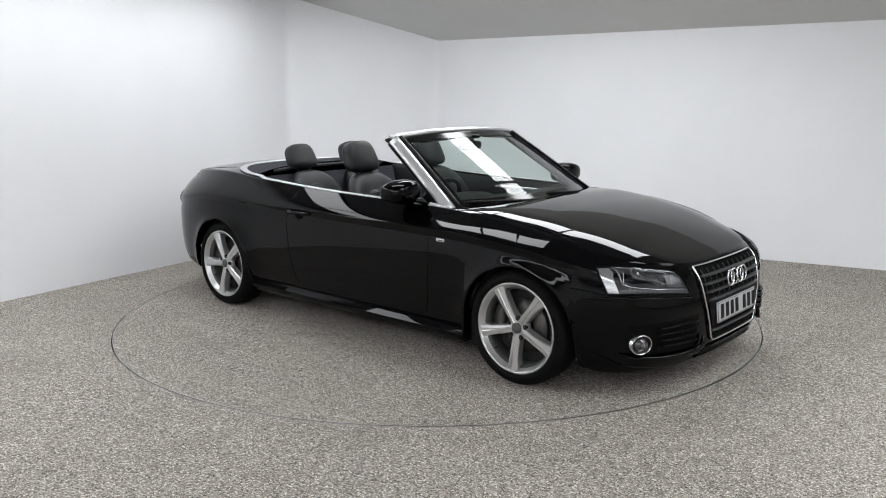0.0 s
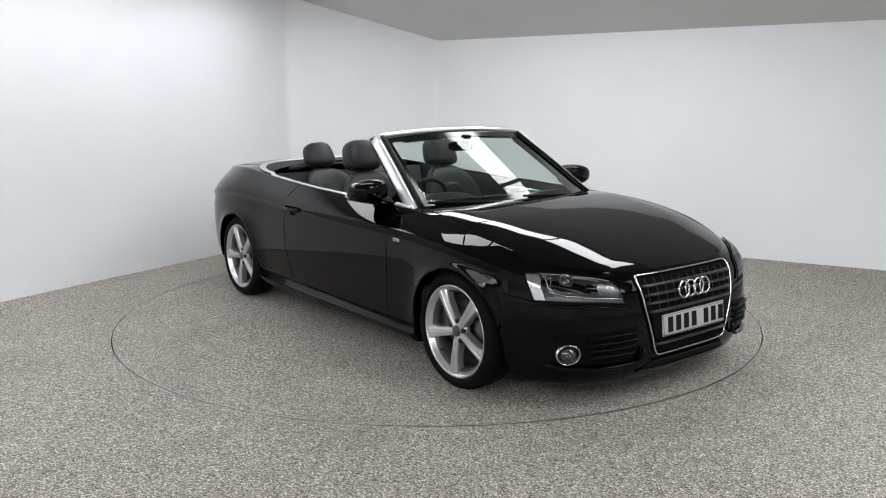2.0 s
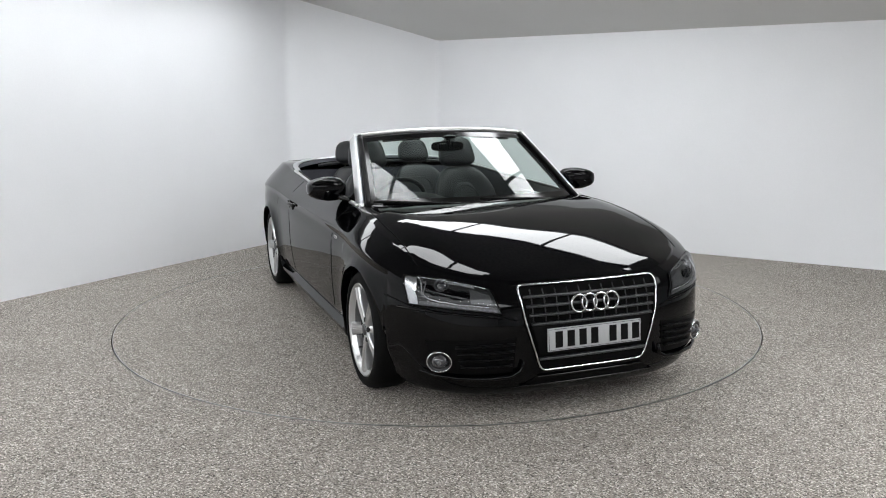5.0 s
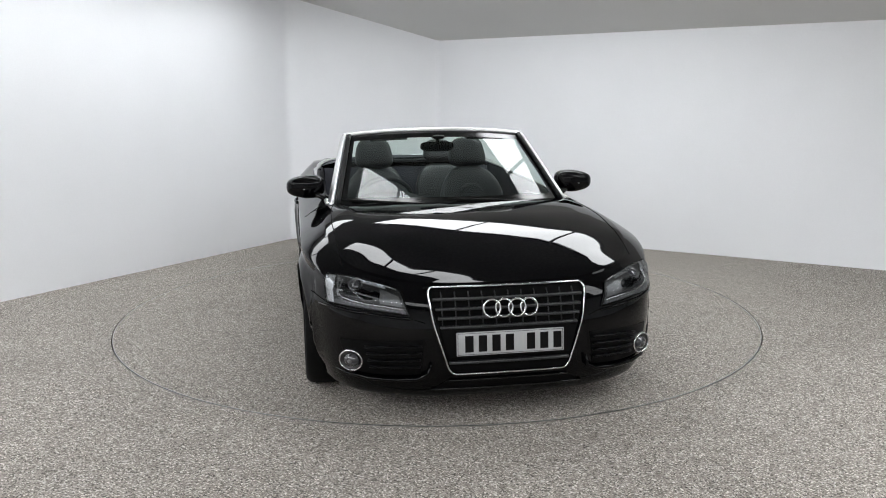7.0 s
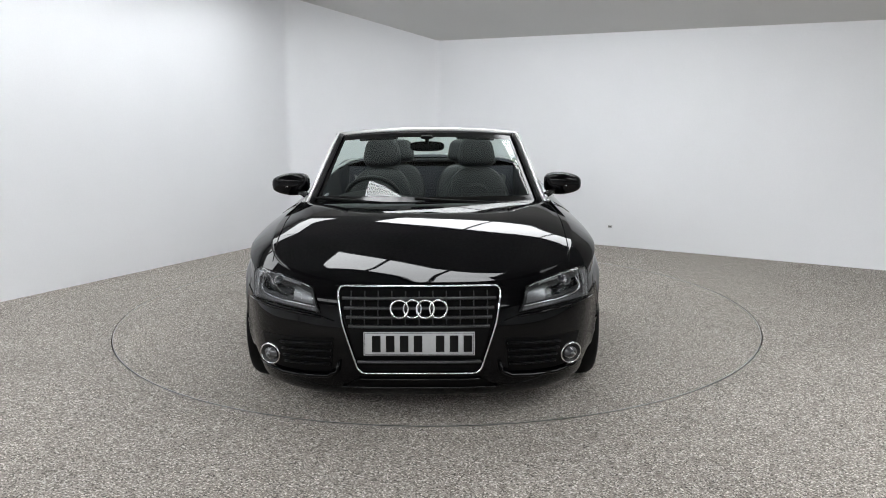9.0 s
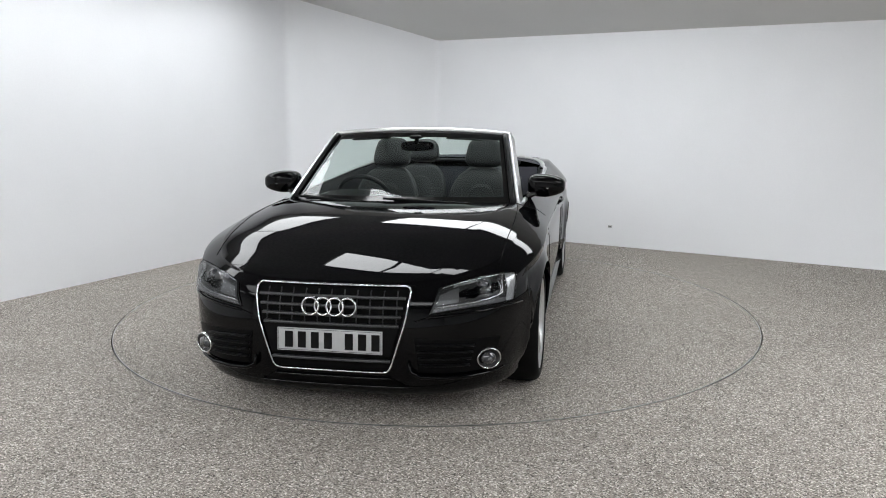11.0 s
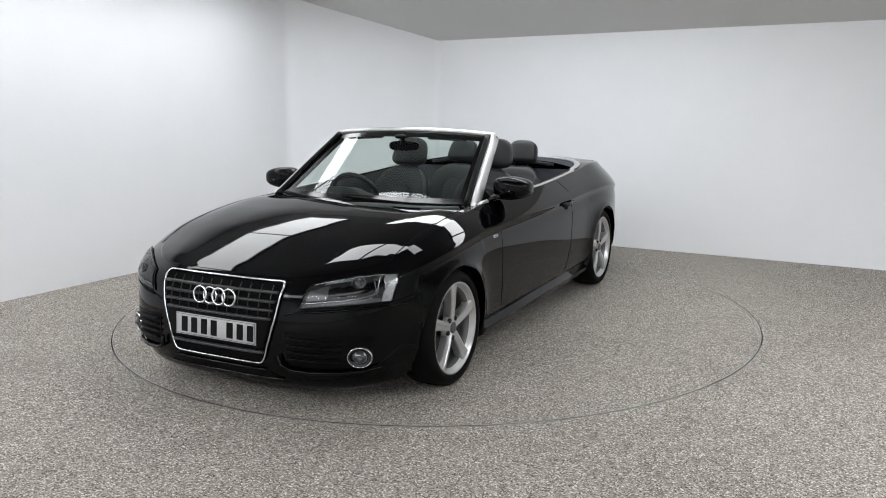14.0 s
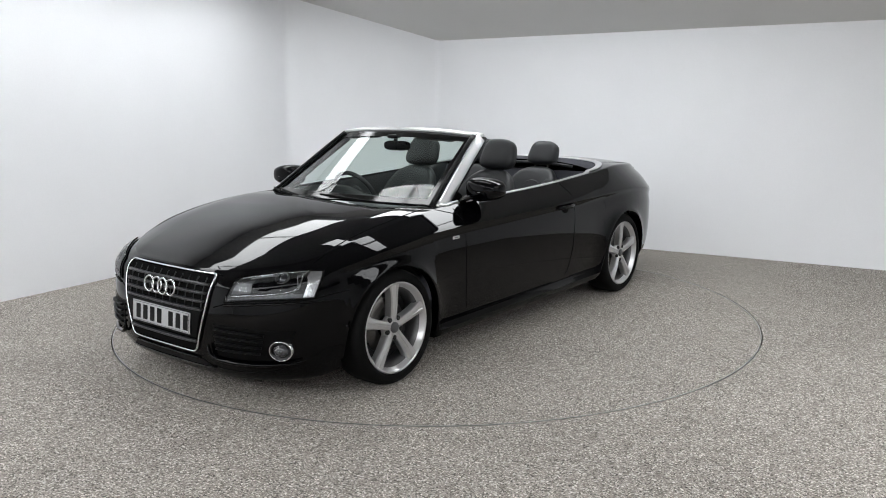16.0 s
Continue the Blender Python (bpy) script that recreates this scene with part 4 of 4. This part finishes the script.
# ---- cabin ----
def seat(x, y, z, w, headrest=True, rear=False):
    """A leather seat: cushion, back with side bolsters, head restraint on two posts."""
    st = new("seat")
    st.parent = car
    st["label"] = "black leather rear seat" if rear else "black leather front sports seat"
    lean = Matrix.Translation((x, y, z)) @ Matrix.Rotation(radians(-16 if not rear else -20), 4, "Y")
    part("cushion", blob((0.27, 0, 0.0), (0.56, w, 0.18), 3.2, m=Matrix.Translation((x, y, z))), LEATHER, st)
    h = 0.60 if not rear else 0.50

    def back(p):
        t = (p.z + h / 2) / h
        k = 1 - 0.22 * max(0, t - 0.55) / 0.45
        return Vector((p.x + 0.10 * abs(p.y / (w / 2)) ** 2.5 * (1 - max(0, t - 0.6)), p.y * k, p.z))
    part("backrest", blob((0, 0, h / 2), (0.17, w, h), 3.0, 20, 32, m=lean, shape=back), LEATHER, st)
    part("centre_panel", blob((0.062, 0, h / 2 - 0.05), (0.07, w * 0.52, h * 0.72), 3.4, 14, 24, m=lean), LEATHER, st)
    path = [lean @ Vector((0.098, w * 0.27 * math.cos(a), h * 0.36 + h * 0.36 * math.sin(a))) for a in [math.pi * k / 20 for k in range(21)]]
    part("piping", tube(path, 0.006), DASH, st)
    if headrest:
        top = 0.10 if not rear else 0.085
        part("headrest", blob((0.01, 0, h + top + (0.03 if rear else 0.012)), (0.12, 0.285 if not rear else 0.26, 0.228 if not rear else 0.20), 3.6, 16, 32, m=lean, shape=lambda p: Vector((p.x - 0.9 * p.y * p.y - 0.12 * p.z, p.y * (0.97 - 1.1 * p.z), p.z))), LEATHER, st, "black leather head restraint")
        for sy in (-0.06, 0.06):
            part("headrest_post", tube([lean @ Vector((0, sy, h - 0.05)), lean @ Vector((0, sy, h + top))], 0.012), STEEL, st)
    return st


seat(-0.235, 0.361, 0.45, 0.50)
seat(-0.235, -0.361, 0.45, 0.50)
seat(-1.00, 0.276, 0.52, 0.46, rear=True)
seat(-1.00, -0.276, 0.52, 0.46, rear=True)


def cabin():
    # fabric-covered hood well behind the seats
    rows = []
    for j in range(13):
        x = lerp(-1.18, OPEN_C - OPEN_A + 0.02, j / 12)
        yb = (OPEN_B + 0.005) * max(1 - (abs(x - OPEN_C) / (OPEN_A + 0.005)) ** OPEN_N, 0) ** (1 / OPEN_N)
        rows.append([Vector((x, yb * (-1 + 2 * i / 24), deck_z(x, yb * (-1 + 2 * i / 24)) - 0.004 + 0.045 * (1 - (2 * i / 24 - 1) ** 4) * (1 - (j / 12) ** 2))) for i in range(25)])
    part("hood_cover", grid(rows), FABRIC, car, "dark grey fabric hood compartment cover")
    rows = [[Vector((x, (OPEN_B - 0.03) * (-1 + 2 * i / 16), z)) for i in range(17)] for x, z in ((-1.18, 0.972), (-1.165, 0.95), (-1.12, 0.80), (-1.05, 0.5))]
    part("rear_bulkhead", grid(rows), FABRIC, car)
    path = [Vector((-1.175, y, 0.985 + 0.04 * (1 - (y / 0.66) ** 4))) for y in [-0.56 + 0.04 * k for k in range(29)]]
    part("cover_edge", tube(path, 0.03, 0.025, n=10), LEATHER, car)
    # floor, sills and inner doors
    part("cabin_floor", box(-1.1, 0.85, -0.76, 0.76, 0.26, 0.30, 0.01), FABRIC, car)
    for s in (1, -1):
        rows = []
        for z, dy in ((0.0, 0.0), (-0.02, 0.012), (-0.10, 0.02), (-0.22, 0.035), (-0.30, 0.02), (-0.6, 0.03)):
            rows.append([Vector((x, s * ((edge_y(x) - 0.035 if x > OPEN_C else OPEN_B * max(1 - (abs(x - OPEN_C) / OPEN_A) ** OPEN_N, 0) ** (1 / OPEN_N)) - dy), edge_z(x) + z)) for x in [0.80 - 0.1 * k for k in range(21)]])
        d = part("door_lining", grid(rows), LEATHER, car, "black door lining")
        part("arm_rest", tube([(0.45, s * 0.71, 0.70), (0.1, s * 0.70, 0.70), (-0.35, s * 0.71, 0.70)], 0.09, 0.05, n=10), LEATHER, d)
        part("door_pull", tube([(0.35, s * 0.725, 0.86), (0.1, s * 0.73, 0.865), (-0.05, s * 0.735, 0.86)], 0.02, 0.018), ALU, d)
        part("window_seal", tube([Vector((x, s * (edge_y(x) - 0.036), edge_z(x) + 0.003)) for x in [0.70 - 0.1 * k for k in range(17)]], 0.02, 0.016), TRIMBLACK, car)
    # dashboard with a binnacle
    rows = []
    for i in range(25):
        y = -0.70 + 1.4 * i / 24
        hump = 0.05 * math.exp(-((y + 0.37) / 0.2) ** 4)
        rows.append([Vector((x, y, z + (hump if k in (2, 3) else 0))) for k, (x, z) in enumerate(((0.95, 0.885), (0.80, 0.905), (0.62, 0.905), (0.50, 0.895), (0.46, 0.86), (0.50, 0.72), (0.52, 0.55)))])
    part("dashboard", grid(rows), DASH, car, "dark grey soft plastic dashboard")
    part("centre_console", box(-0.35, 0.5, -0.11, 0.11, 0.3, 0.56, 0.03, seg=3), DASH, car)
    # steering wheel on the right-hand side
    m = Matrix.Translation((0.33, -0.37, 0.865)) @ Matrix.Rotation(radians(-62), 4, "Y")
    w = part("steering_wheel", tube([m @ Vector((0.178 * math.cos(2 * math.pi * k / 48), 0.185 * math.sin(2 * math.pi * k / 48), 0)) for k in range(48)], 0.03, 0.034, closed=True, n=10, up=m.to_3x3() @ Vector((0, 0, 1))), LEATHER, car, "black leather steering wheel")
    part("wheel_boss", blob((0, 0, 0), (0.13, 0.15, 0.05), 2.6, m=m), DASH, w)
    for a in (90, 270, 180):
        part("wheel_spoke", tube([m @ Vector((0.05 * math.cos(radians(a)), 0.05 * math.sin(radians(a)), 0)), m @ Vector((0.17 * math.cos(radians(a)), 0.175 * math.sin(radians(a)), 0))], 0.045, 0.018, up=m.to_3x3() @ Vector((0, 0, 1))), DASH, w)
    part("steering_column", tube([m @ Vector((0, 0, 0)), Vector((0.6, -0.37, 0.78))], 0.09), DASH, w)
    # inside mirror with its stem and sensor pod
    b = part("rear_view_mirror", blob((0.29, 0.0, 1.222), (0.045, 0.235, 0.068), 3.2), GLOSSBLACK, car, "black rear-view mirror")
    part("mirror_stem", tube([screen_point(0, 0.97, -0.004), Vector((0.31, 0, 1.235))], 0.03), TRIMBLACK, b)
    part("sensor_pod", blob(screen_point(0, 0.93, -0.012), (0.09, 0.09, 0.03), 2.6), TRIMBLACK, b)
    for y in (-0.36, 0.36):
        path = [screen_point(y / 0.66 + d, 0.955, -0.03) for d in (-0.2, -0.1, 0, 0.1, 0.2)]
        part("sun_visor", tube(path, 0.12, 0.018, n=10), DASH, car)
    # roll-over loops and belts
    for y in (0.60, -0.60):
        part("seat_belt", tube([(-0.75, y, 0.93), (-0.45, y * 0.92, 0.80), (-0.25, y * 0.9, 0.45)], 0.045, 0.004, up=Vector((0.3, 0.6, 0.6))), DASH, car)


cabin()


def wall_socket():
    """A small white socket plate low on the right wall."""
    d = Vector((RIGHT.x, RIGHT.y, 0))
    n = Vector((RN.x, RN.y, 0))
    p = Vector((1.832, 2.5768, 0.208))
    m = Matrix((( *(-d), 0), (*n, 0), (0, 0, 1, 0), (0, 0, 0, 1))).transposed()
    m.translation = p
    bm = box(-0.022, 0.022, 0, 0.008, -0.016, 0.016, 0.003)
    bm.transform(m)
    s = tagged(part("wall_socket", bm, SOCKET), "small pale grey wall socket plate low on the wall", "wall socket")
    for k in (-1, 1):
        b = box(-0.006 + k * 0.01, 0.006 + k * 0.01, 0.0082, 0.0092, -0.006, 0.006)
        b.transform(m)
        part("socket_hole", b, LAMPGREY, s, smooth=False)


wall_socket()


def motions():
    """The turntable turns evenly and carries the car."""
    rows_car, rows_table = [], []
    for k in range(33):
        t = k * 0.5
        a = -41.877 - 5.4181 * t
        turn = pose(0, 0, 0, 0, 0, a)
        rows_car.append((t, turn @ pose(0.0735, -0.0617, 0)))
        rows_table.append((t, turn))
    walk(car, rows_car)
    walk(TABLE, rows_table)


motions()
